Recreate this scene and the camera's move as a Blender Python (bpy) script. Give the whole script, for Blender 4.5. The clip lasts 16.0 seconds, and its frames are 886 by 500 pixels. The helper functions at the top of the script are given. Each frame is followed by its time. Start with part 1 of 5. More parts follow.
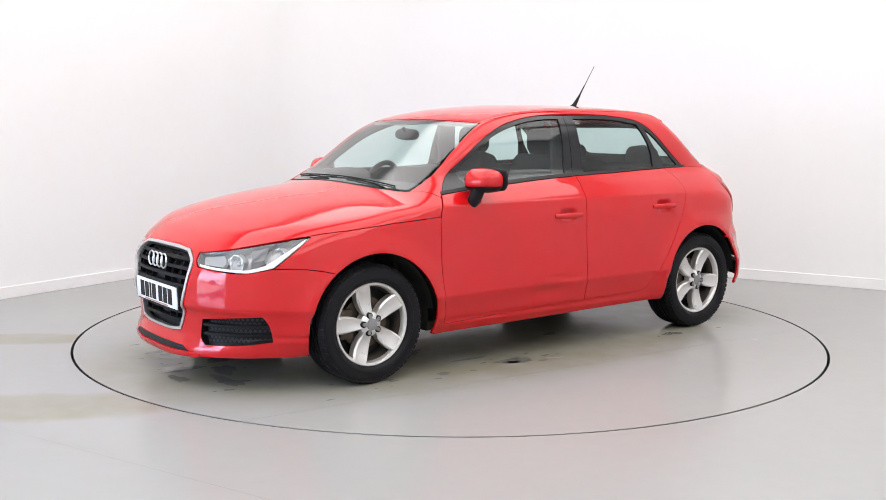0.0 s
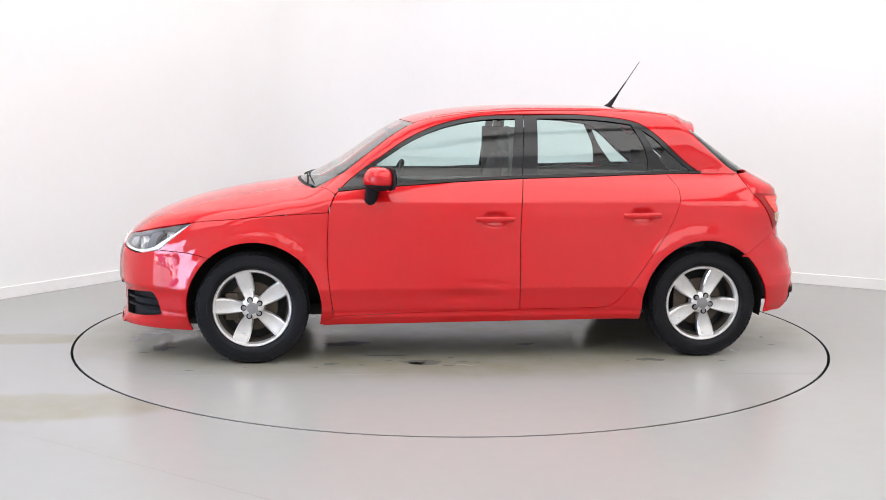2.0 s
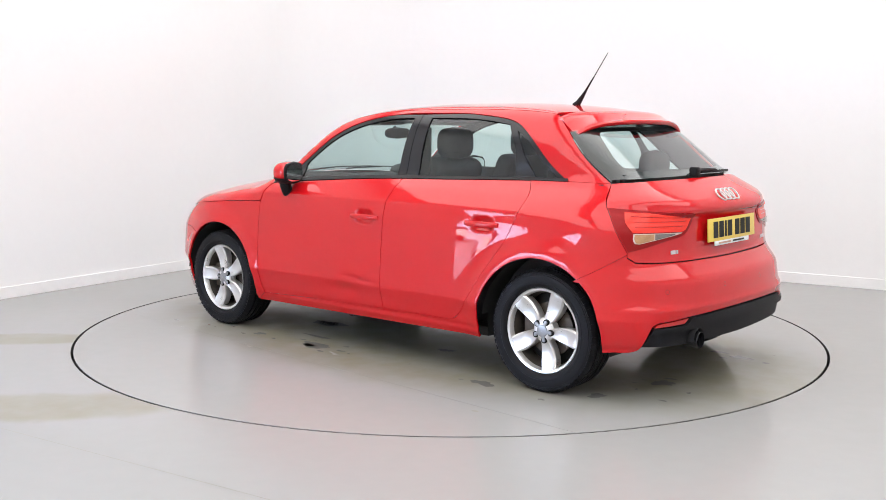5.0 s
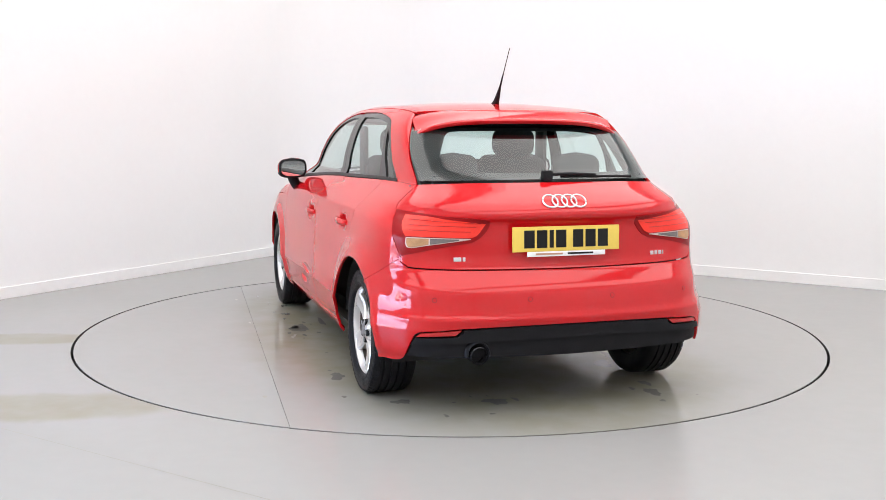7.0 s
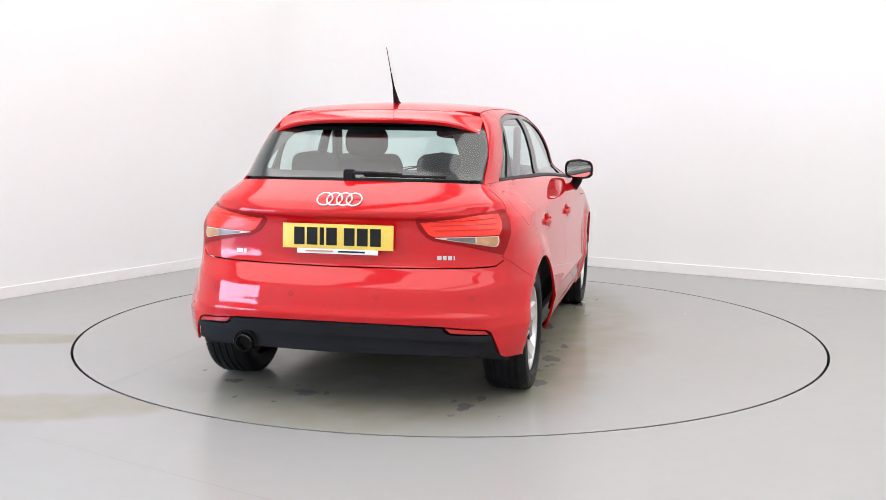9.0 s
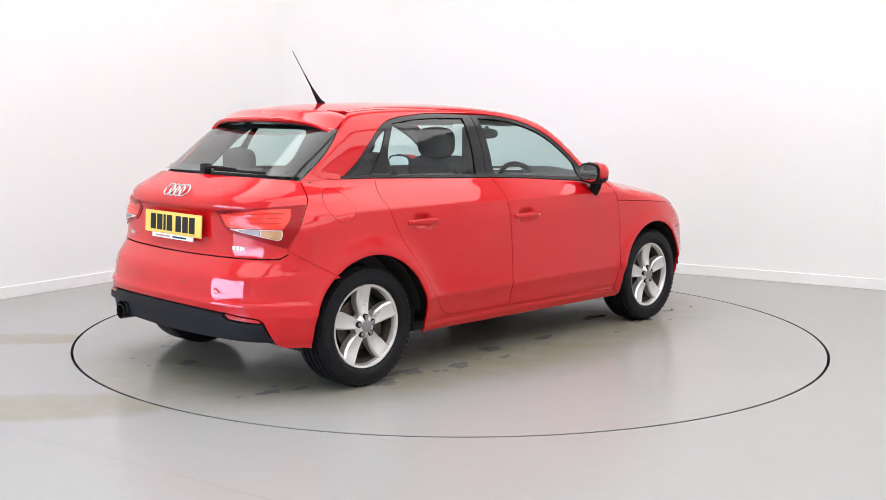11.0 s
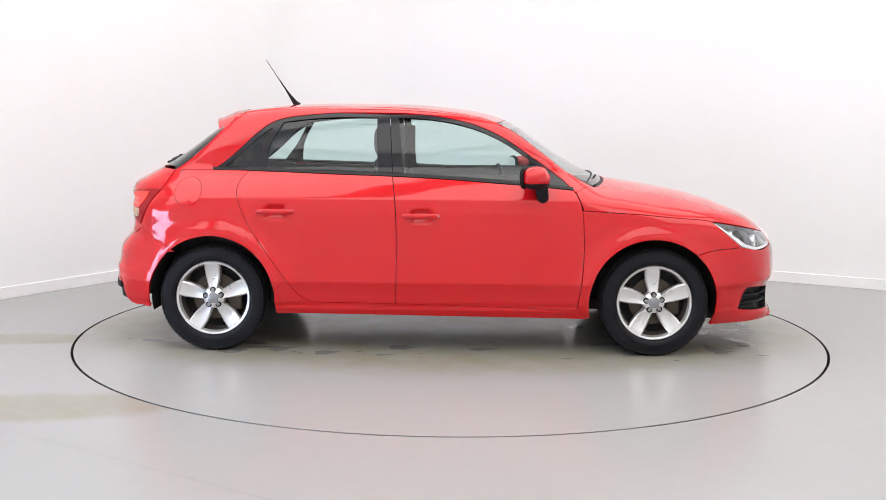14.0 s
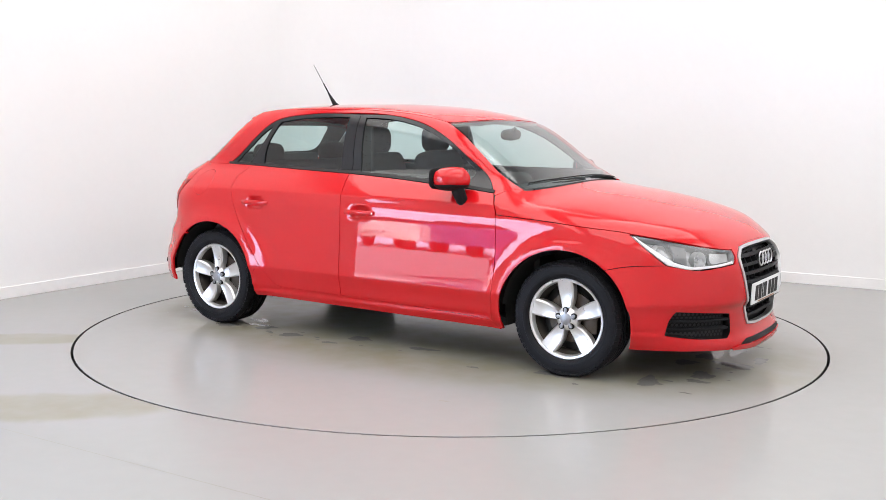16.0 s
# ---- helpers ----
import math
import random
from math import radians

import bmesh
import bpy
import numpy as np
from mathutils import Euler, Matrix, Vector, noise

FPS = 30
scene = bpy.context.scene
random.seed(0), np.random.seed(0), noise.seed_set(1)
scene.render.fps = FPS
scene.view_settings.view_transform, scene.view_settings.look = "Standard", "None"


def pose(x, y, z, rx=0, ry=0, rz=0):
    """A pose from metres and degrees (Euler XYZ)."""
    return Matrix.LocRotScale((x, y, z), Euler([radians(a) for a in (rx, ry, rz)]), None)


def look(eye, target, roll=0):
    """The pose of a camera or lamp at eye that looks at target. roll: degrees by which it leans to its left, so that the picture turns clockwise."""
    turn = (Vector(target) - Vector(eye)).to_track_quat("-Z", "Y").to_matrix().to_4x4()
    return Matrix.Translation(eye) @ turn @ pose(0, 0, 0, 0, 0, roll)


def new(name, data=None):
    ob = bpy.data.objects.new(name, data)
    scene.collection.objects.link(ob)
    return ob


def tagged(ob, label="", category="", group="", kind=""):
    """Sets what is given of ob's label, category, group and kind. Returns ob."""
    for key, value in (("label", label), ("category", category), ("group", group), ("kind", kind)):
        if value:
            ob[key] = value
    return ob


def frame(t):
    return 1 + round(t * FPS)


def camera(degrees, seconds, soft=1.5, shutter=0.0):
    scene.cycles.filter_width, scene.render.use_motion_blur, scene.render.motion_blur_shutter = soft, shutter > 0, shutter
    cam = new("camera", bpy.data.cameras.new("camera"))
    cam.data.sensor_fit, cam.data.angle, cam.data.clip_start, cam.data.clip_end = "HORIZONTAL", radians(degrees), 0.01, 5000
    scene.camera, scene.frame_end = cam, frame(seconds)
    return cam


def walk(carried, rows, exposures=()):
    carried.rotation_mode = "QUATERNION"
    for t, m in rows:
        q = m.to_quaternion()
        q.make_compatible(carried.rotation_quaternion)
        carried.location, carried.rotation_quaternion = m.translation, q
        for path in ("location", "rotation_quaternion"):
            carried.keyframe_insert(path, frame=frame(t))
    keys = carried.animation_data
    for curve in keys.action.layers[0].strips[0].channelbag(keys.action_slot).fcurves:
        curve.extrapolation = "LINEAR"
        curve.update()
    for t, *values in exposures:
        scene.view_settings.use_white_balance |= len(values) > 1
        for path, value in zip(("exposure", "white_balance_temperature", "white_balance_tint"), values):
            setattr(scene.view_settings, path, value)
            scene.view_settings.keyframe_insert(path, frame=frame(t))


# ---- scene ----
cam = camera(46.5, 16.0, soft=0.7)
EYE = pose(0, -6.422, 1.320, 90 - 7.30, -0.39, 0.45)
walk(cam, [(0.0, EYE), (16.0, EYE)], exposures=[(0.0, 3.79, 6500, 10), (16.0, 3.79, 6500, 10)])

# turn of the turntable: seconds and the car's heading in degrees
TURN = [(0.0, 217.65), (1.0, 201.95), (2.0, 186.25), (3.0, 170.75), (4.0, 155.25), (5.0, 139.75), (6.0, 124.15), (7.0, 108.25),
        (8.0, 92.75), (9.0, 77.15), (10.0, 61.65), (11.0, 46.05), (12.0, 30.15), (13.0, 14.35), (14.0, -1.25), (15.0, -16.65), (16.0, -32.55)]
RING = 2.256
OFF = (-0.086, 0.082, 0.0)

# ---- light ----
world = bpy.data.worlds.new("world")
scene.world = world
world.use_nodes = True
sky = world.node_tree.nodes.new("ShaderNodeTexSky")
sky.sky_type, sky.sun_disc = "NISHITA", False
sky.dust_density, sky.ozone_density = 0.5, 1.6
sky.sun_elevation, sky.sun_rotation = radians(29), radians(37)
world.node_tree.links.new(sky.outputs[0], world.node_tree.nodes["Background"].inputs[0])
world.node_tree.nodes["Background"].inputs[1].default_value = 0.15

# room: back corner, its two directions, and sizes
CORNER = Vector((-1.17, 4.22, 0))
DL = Vector((-0.528, -0.849, 0)).normalized()
DR = Vector((0.8572, -0.487, 0)).normalized()
ROOM_L, ROOM_R, ROOM_H = 10.4, 10.2, 4.2


def room(a, b, z=0.0):
    p = CORNER + DL * a + DR * b
    return Vector((p.x, p.y, z))


LAMP_STRIPS = (1.85, 5.1, 8.35)
STRIP_LONG, STRIP_WIDE = 9.4, 2.7
for b in LAMP_STRIPS:
    data = bpy.data.lights.new("ceiling_lamp", "AREA")
    data.shape, data.size, data.size_y, data.energy = "RECTANGLE", STRIP_WIDE, STRIP_LONG, 7.0
    data.color = (1.0, 0.98, 0.965)
    lamp = new("ceiling_lamp", data)
    p = room(ROOM_L / 2, b, ROOM_H - 0.09)
    lamp.matrix_world = pose(p.x, p.y, p.z, 0, 0, math.degrees(math.atan2(DR.y, DR.x)))
# daylight outside the entrance
sun = new("sun", bpy.data.lights.new("sun", "SUN"))
sun.data.energy, sun.data.angle, sun.data.color = 5.0, radians(0.5), (1.0, 0.96, 0.90)
sun.matrix_world = look((6, 8, 5.5), (0, 0, 0))


# ---- materials ----
def material(name, color, rough=0.5, metal=0.0, coat=0.0, var=0.06, scale=6.0, bump=0.0, bump_scale=60.0, spec=0.5, coat_rough=0.03, rough_var=0.0, fine=0.0):
    m = bpy.data.materials.new(name)
    m.use_nodes = True
    n, l = m.node_tree.nodes, m.node_tree.links
    b = n["Principled BSDF"]
    b.inputs["Roughness"].default_value, b.inputs["Metallic"].default_value = rough, metal
    b.inputs["Coat Weight"].default_value, b.inputs["Coat Roughness"].default_value = coat, coat_rough
    b.inputs["Specular IOR Level"].default_value = spec
    b.inputs["Base Color"].default_value = (*color, 1)
    coord = n.new("ShaderNodeTexCoord")
    if var or fine or rough_var:
        big = n.new("ShaderNodeTexNoise")
        big.inputs["Scale"].default_value, big.inputs["Detail"].default_value = scale, 5
        l.new(coord.outputs["Object"], big.inputs["Vector"])
        small = n.new("ShaderNodeTexNoise")
        small.inputs["Scale"].default_value, small.inputs["Detail"].default_value = scale * 14, 3
        l.new(coord.outputs["Object"], small.inputs["Vector"])
        mix = n.new("ShaderNodeMix")
        mix.inputs["Factor"].default_value = 0.35
        l.new(big.outputs["Fac"], mix.inputs["A"])
        l.new(small.outputs["Fac"], mix.inputs["B"])
        ramp = n.new("ShaderNodeMapRange")
        ramp.inputs["From Min"].default_value, ramp.inputs["From Max"].default_value = 0.3, 0.7
        ramp.inputs["To Min"].default_value, ramp.inputs["To Max"].default_value = 1 - var, 1 + var
        l.new(mix.outputs["Result"], ramp.inputs["Value"])
        scale_col = n.new("ShaderNodeVectorMath")
        scale_col.operation = "SCALE"
        scale_col.inputs[0].default_value = color
        l.new(ramp.outputs["Result"], scale_col.inputs["Scale"])
        l.new(scale_col.outputs[0], b.inputs["Base Color"])
        if rough_var:
            rr = n.new("ShaderNodeMapRange")
            rr.inputs["From Min"].default_value, rr.inputs["From Max"].default_value = 0.35, 0.65
            rr.inputs["To Min"].default_value, rr.inputs["To Max"].default_value = max(rough - rough_var, 0.01), rough + rough_var
            l.new(mix.outputs["Result"], rr.inputs["Value"])
            l.new(rr.outputs["Result"], b.inputs["Roughness"])
    if bump:
        tex = n.new("ShaderNodeTexNoise")
        tex.inputs["Scale"].default_value, tex.inputs["Detail"].default_value = bump_scale, 4
        l.new(coord.outputs["Object"], tex.inputs["Vector"])
        bp = n.new("ShaderNodeBump")
        bp.inputs["Strength"].default_value, bp.inputs["Distance"].default_value = bump, 0.01
        l.new(tex.outputs["Fac"], bp.inputs["Height"])
        l.new(bp.outputs["Normal"], b.inputs["Normal"])
    return m


def glass_material(name, tint, base=0.06):
    m = bpy.data.materials.new(name)
    m.use_nodes = True
    n, l = m.node_tree.nodes, m.node_tree.links
    n.remove(n["Principled BSDF"])
    clear, gloss, mix, edge = n.new("ShaderNodeBsdfTransparent"), n.new("ShaderNodeBsdfGlossy"), n.new("ShaderNodeMixShader"), n.new("ShaderNodeLayerWeight")
    clear.inputs[0].default_value = (*tint, 1)
    gloss.inputs[0].default_value, gloss.inputs["Roughness"].default_value = (1, 1, 1, 1), 0.02
    power, amount = n.new("ShaderNodeMath"), n.new("ShaderNodeMath")
    power.operation, amount.operation = "POWER", "MULTIPLY_ADD"
    power.inputs[1].default_value, amount.inputs[1].default_value, amount.inputs[2].default_value = 4.0, 0.85, base
    l.new(edge.outputs["Facing"], power.inputs[0])
    l.new(power.outputs[0], amount.inputs[0])
    l.new(amount.outputs[0], mix.inputs[0])
    l.new(clear.outputs[0], mix.inputs[1])
    l.new(gloss.outputs[0], mix.inputs[2])
    l.new(mix.outputs[0], n["Material Output"].inputs[0])
    return m


PAINT = material("red_paint", (0.52, 0.0065, 0.010), 0.40, 0.0, 1.0, 0.03, 3.0, spec=0.0, coat_rough=0.02)
PLASTIC = material("black_plastic", (0.013, 0.013, 0.015), 0.50, spec=0.11, var=0.15, scale=12, bump=0.15, bump_scale=500)
GLOSS_BLACK = material("gloss_black_trim", (0.010, 0.010, 0.012), 0.16, spec=0.4, var=0.05)
RUBBER = material("tyre_rubber", (0.008, 0.008, 0.010), 0.5, spec=0.16, var=0.3, scale=9, bump=0.25, bump_scale=180, rough_var=0.12)
SEAL = material("window_rubber", (0.009, 0.009, 0.010), 0.5, spec=0.3, var=0.1)
ALLOY = material("silver_alloy", (0.70, 0.69, 0.68), 0.33, 0.75, 0.3, var=0.05, scale=14, rough_var=0.06)
CHROME = material("chrome", (0.80, 0.80, 0.81), 0.09, 1.0, var=0.02)
SATIN = material("satin_silver", (0.62, 0.62, 0.63), 0.28, 0.9, var=0.03)
DISC = material("worn_brake_disc", (0.075, 0.058, 0.045), 0.5, 0.6, var=0.3, scale=20)
DARK = material("underbody_black", (0.012, 0.012, 0.012), 0.8, var=0.2, scale=10)
FABRIC = material("dark_seat_fabric", (0.045, 0.046, 0.05), 0.9, var=0.12, scale=20, spec=0.1, bump=0.08, bump_scale=300)
TRIM = material("grey_interior_trim", (0.05, 0.05, 0.053), 0.75, spec=0.2, var=0.10, scale=20, bump=0.06, bump_scale=300)
PILLAR = material("grey_pillar_trim", (0.13, 0.13, 0.125), 0.85, var=0.06, scale=20)
LINER = material("light_headliner", (0.30, 0.295, 0.28), 0.9, var=0.05, scale=20)
GLASS = glass_material("tinted_window_glass", (0.74, 0.86, 0.84), 0.048)
CLEAR = glass_material("clear_lens", (0.96, 0.97, 0.98))
MIRROR = material("mirror_glass", (0.85, 0.87, 0.88), 0.02, 1.0, var=0.0)
LAMP_GREY = material("headlamp_grey", (0.40, 0.405, 0.41), 0.25, 0.4, var=0.08, scale=20)
REFLECTOR = material("lamp_reflector", (0.62, 0.62, 0.63), 0.32, 0.75, var=0.08, scale=30)
LAMP_DARK = material("headlamp_dark_grey", (0.10, 0.10, 0.105), 0.3, var=0.05)
LAMP_WHITE = material("headlamp_white_guide", (0.78, 0.79, 0.80), 0.25, 0.0, 0.5, var=0.03)
RED_DARK = material("dark_red_lens", (0.26, 0.006, 0.008), 0.25, 0.0, 0.12, 0.05, spec=0.10)
RED_LENS = material("red_lens", (0.85, 0.040, 0.026), 0.25, 0.0, 0.35, 0.10, 9, spec=0.15)
WHITE_LENS = material("clear_reverse_lens", (0.17, 0.15, 0.14), 0.2, 0.2, 0.3, var=0.25, scale=25)
PALE_LENS = material("pale_lens_edge", (0.60, 0.50, 0.46), 0.3, 0.0, 0.1, var=0.08, scale=20)
RED_RIB = material("deep_red_rib", (0.40, 0.012, 0.012), 0.3, 0.0, 0.3, 0.05, spec=0.15)
RED_REFLECTOR = material("red_reflector", (0.45, 0.012, 0.012), 0.3, 0.0, 0.4, 0.05)
BARREL = material("grimy_rim_inside", (0.060, 0.050, 0.042), 0.55, 0.3, var=0.35, scale=14)
CAP = material("grey_cap", (0.27, 0.27, 0.28), 0.35, 0.6, var=0.06)
AMBER = material("amber_lens", (0.46, 0.25, 0.12), 0.25, 0.0, 0.25, var=0.3, scale=25)
BACKDROP_BLUE = material("blue_grey_backdrop", (0.34, 0.40, 0.58), 0.5, var=0.08, scale=0.6)
YARD = material("yard_concrete", (0.27, 0.28, 0.30), 0.8, var=0.2, scale=1.5, bump=0.4, bump_scale=90)
PLATE_Y = material("yellow_plate", (0.75, 0.55, 0.10), 0.35, var=0.04)
PLATE_W = material("white_plate", (0.78, 0.79, 0.80), 0.35, var=0.03)
INK = material("black_ink", (0.009, 0.009, 0.010), 0.5, spec=0.2, var=0.0)
INK_PALE = material("faded_print", (0.45, 0.26, 0.18), 0.5, var=0.0)


# ---- mesh helpers ----
def part(name, bm, mat, parent, label="", smooth=True, loc=None):
    me = bpy.data.meshes.new(name)
    if smooth:
        for f in bm.faces:
            f.smooth = True
    bm.to_mesh(me)
    bm.free()
    if smooth:
        me.set_sharp_from_angle(angle=radians(35))
    me.materials.append(mat)
    ob = new(name, me)
    ob.parent = parent
    if loc is not None:
        ob.location = loc
    if label:
        tagged(ob, label=label)
    return ob


def box(bm, x0, x1, y0, y1, z0, z1, bevel=0.0, m=None, seg=2):
    r = bmesh.ops.create_cube(bm, size=1.0)
    vs = r["verts"]
    bmesh.ops.scale(bm, vec=(x1 - x0, y1 - y0, z1 - z0), verts=vs)
    bmesh.ops.translate(bm, vec=((x0 + x1) / 2, (y0 + y1) / 2, (z0 + z1) / 2), verts=vs)
    if bevel:
        es = {e for v in vs for e in v.link_edges}
        out = bmesh.ops.bevel(bm, geom=list(es), offset=bevel, segments=seg, affect="EDGES", profile=0.6)
        vs = list({v for f in out["faces"] for v in f.verts} | {v for v in vs if v.is_valid})
    if m is not None:
        bmesh.ops.transform(bm, matrix=m, verts=vs)
    return vs


def lathe(bm, profile, seg=48, axis="Y", arc=2 * math.pi, start=0.0, centre=(0, 0, 0)):
    """Turns (radius, offset) pairs round an axis."""
    rings = []
    full = abs(arc - 2 * math.pi) < 1e-6
    count = seg if full else seg + 1
    for i in range(count):
        a = start + arc * i / seg
        ca, sa = math.cos(a), math.sin(a)
        row = []
        for r, o in profile:
            p = (r * ca, o, r * sa) if axis == "Y" else (r * ca, r * sa, o) if axis == "Z" else (o, r * ca, r * sa)
            row.append(bm.verts.new(Vector(p) + Vector(centre)))
        rings.append(row)
    for i in range(seg):
        a, b = rings[i], rings[(i + 1) % count]
        for k in range(len(profile) - 1):
            bm.faces.new((a[k], a[k + 1], b[k + 1], b[k]))
    return rings


def tube(bm, pts, radius, seg=8, radius_end=None, closed=False):
    """A round rod along a line of points."""
    pts = [Vector(p) for p in pts]
    rows = []
    n = len(pts)
    up = Vector((0, 0, 1))
    for i, p in enumerate(pts):
        d = (pts[(i + 1) % n] - pts[i - 1]) if closed else (pts[min(i + 1, n - 1)] - pts[max(i - 1, 0)])
        d.normalize()
        side = d.cross(up if abs(d.dot(up)) < 0.95 else Vector((0, 1, 0))).normalized()
        nor = side.cross(d)
        r = radius if radius_end is None else radius + (radius_end - radius) * i / (n - 1)
        rows.append([bm.verts.new(p + (side * math.cos(2 * math.pi * k / seg) + nor * math.sin(2 * math.pi * k / seg)) * r) for k in range(seg)])
    for i in range(n if closed else n - 1):
        a, b = rows[i], rows[(i + 1) % n]
        for k in range(seg):
            bm.faces.new((a[k], a[(k + 1) % seg], b[(k + 1) % seg], b[k]))
    if not closed:
        bm.faces.new(rows[0][::-1])
        bm.faces.new(rows[-1])


def curve_through(pts, soften=0.0):
    """Smooth one-valued function through (place, value) pairs; soften: width over which its bends are eased."""
    xs, ys = np.array([p[0] for p in pts], float), np.array([p[1] for p in pts], float)
    order = np.argsort(xs)
    xs, ys = xs[order], ys[order]
    h = np.diff(xs)
    d = np.diff(ys) / h
    t = np.zeros_like(xs)
    t[0], t[-1] = d[0], d[-1]
    for i in range(1, len(xs) - 1):
        if d[i - 1] * d[i] > 0:
            w1, w2 = 2 * h[i] + h[i - 1], h[i] + 2 * h[i - 1]
            t[i] = (w1 + w2) / (w1 / d[i - 1] + w2 / d[i])

    def value(q):
        q = np.clip(np.asarray(q, float), xs[0], xs[-1])
        i = np.clip(np.searchsorted(xs, q) - 1, 0, len(xs) - 2)
        s = (q - xs[i]) / h[i]
        return ((1 + 2 * s) * (1 - s) ** 2 * ys[i] + s * (1 - s) ** 2 * h[i] * t[i] + s * s * (3 - 2 * s) * ys[i + 1] + s * s * (s - 1) * h[i] * t[i + 1])
    if not soften:
        return value
    step = soften / 6
    grid = np.arange(xs[0], xs[-1] + step, step)
    wide = np.arange(-18, 19) * step
    bell = np.exp(-0.5 * (wide / soften) ** 2)
    raw = value(grid)
    ends = 18
    padded = np.concatenate([raw[0] + (np.arange(-ends, 0)) * (raw[1] - raw[0]), raw, raw[-1] + np.arange(1, ends + 1) * (raw[-1] - raw[-2])])
    table = np.convolve(padded, bell / bell.sum(), "valid")
    first, gap = grid[0], step

    def eased(q):
        f = np.clip((np.asarray(q, float) - first) / gap, 1, len(table) - 3.001)
        i = f.astype(int)
        s = f - i
        p0, p1, p2, p3 = table[i - 1], table[i], table[i + 1], table[i + 2]
        return p1 + 0.5 * s * (p2 - p0 + s * (2 * p0 - 5 * p1 + 4 * p2 - p3 + s * (3 * (p1 - p2) + p3 - p0)))
    return eased


# ---- the body's shape: x ahead, y to the car's left, z up; one skin F = 0 for all panels ----
AXLE, WHEEL_R, WHEEL_Y, ARCH_R = 1.2345, 0.302, 0.795, 0.358
HANDLES = ((-0.060, 0.778), (-0.875, 0.795))
half_width = curve_through([(0.10, 0.735), (0.16, 0.762), (0.20, 0.785), (0.240, 0.806), (0.256, 0.814), (0.272, 0.812), (0.285, 0.819), (0.345, 0.831), (0.396, 0.8455), (0.402, 0.8478), (0.408, 0.8478), (0.420, 0.8465), (0.430, 0.8452), (0.442, 0.8446),
                            (0.52, 0.8398), (0.66, 0.8310), (0.78, 0.8232), (0.795, 0.8217), (0.83, 0.8152), (0.850, 0.8110), (0.858, 0.8100), (0.868, 0.8086), (0.884, 0.7985), (0.905, 0.782), (0.95, 0.742), (0.995, 0.692), (1.02, 0.668),
                            (1.12, 0.648), (1.24, 0.612), (1.33, 0.570), (1.40, 0.530)], 0.0045)
top_line = curve_through([(2.06, 0.60), (2.03, 0.655), (1.99, 0.69), (1.91, 0.735), (1.82, 0.780), (1.65, 0.845), (1.47, 0.890), (1.30, 0.922), (1.12, 0.948),
                          (0.99, 0.972), (0.90, 1.012), (0.777, 1.083), (0.604, 1.199), (0.47, 1.284), (0.38, 1.326), (0.26, 1.358), (0.09, 1.384), (-0.084, 1.398),
                          (-0.30, 1.406), (-0.60, 1.406), (-0.89, 1.396), (-1.05, 1.380), (-1.22, 1.352), (-1.45, 1.30)], 0.032)
front_line = curve_through([(0.08, 1.90), (0.125, 2.015), (0.165, 2.045), (0.20, 2.045), (0.235, 2.02), (0.30, 2.015), (0.375, 2.015), (0.405, 2.045), (0.52, 2.04), (0.60, 2.03), (0.66, 2.01), (0.75, 1.96)], 0.012)
rear_line = curve_through([(0.12, 1.80), (0.20, 1.860), (0.30, 1.893), (0.36, 1.896), (0.42, 1.905), (0.445, 1.914), (0.455, 1.915), (0.472, 1.905), (0.52, 1.899), (0.575, 1.888), (0.625, 1.845), (0.66, 1.812), (0.72, 1.801),
                           (0.85, 1.801), (0.866, 1.808), (0.881, 1.831), (0.896, 1.834), (0.93, 1.815), (0.98, 1.735), (1.02, 1.658), (1.06, 1.583), (1.13, 1.483), (1.20, 1.388), (1.28, 1.282), (1.36, 1.19), (1.45, 1.12)], 0.006)
corner = curve_through([(0.10, 7.0), (0.32, 7.0), (0.45, 5.4), (0.52, 5.0), (0.60, 5.1), (0.68, 6.0), (0.80, 5.9), (0.86, 4.8), (0.885, 4.0), (0.91, 4.3), (0.93, 5.2), (0.96, 6.6), (1.02, 8.2), (1.50, 8.2)], 0.010)
crown = curve_through([(2.05, 0.11), (1.6, 0.10), (1.1, 0.13), (0.95, 0.185), (0.7, 0.19), (0.34, 0.13), (0.0, 0.115), (-0.6, 0.11), (-1.0, 0.095), (-1.3, 0.09)], 0.10)
edge_soft = curve_through([(2.05, 0.10), (1.75, 0.12), (1.5, 0.085), (1.2, 0.06), (1.0, 0.05), (0.6, 0.05), (0.2, 0.09), (-0.6, 0.10), (-1.3, 0.10)], 0.08)


def smooth_step(a, b, q):
    s = np.clip((q - a) / (b - a), 0, 1)
    return s * s * (3 - 2 * s)


# the dent is on the car's left side only
dented = {"amount": 1.0}


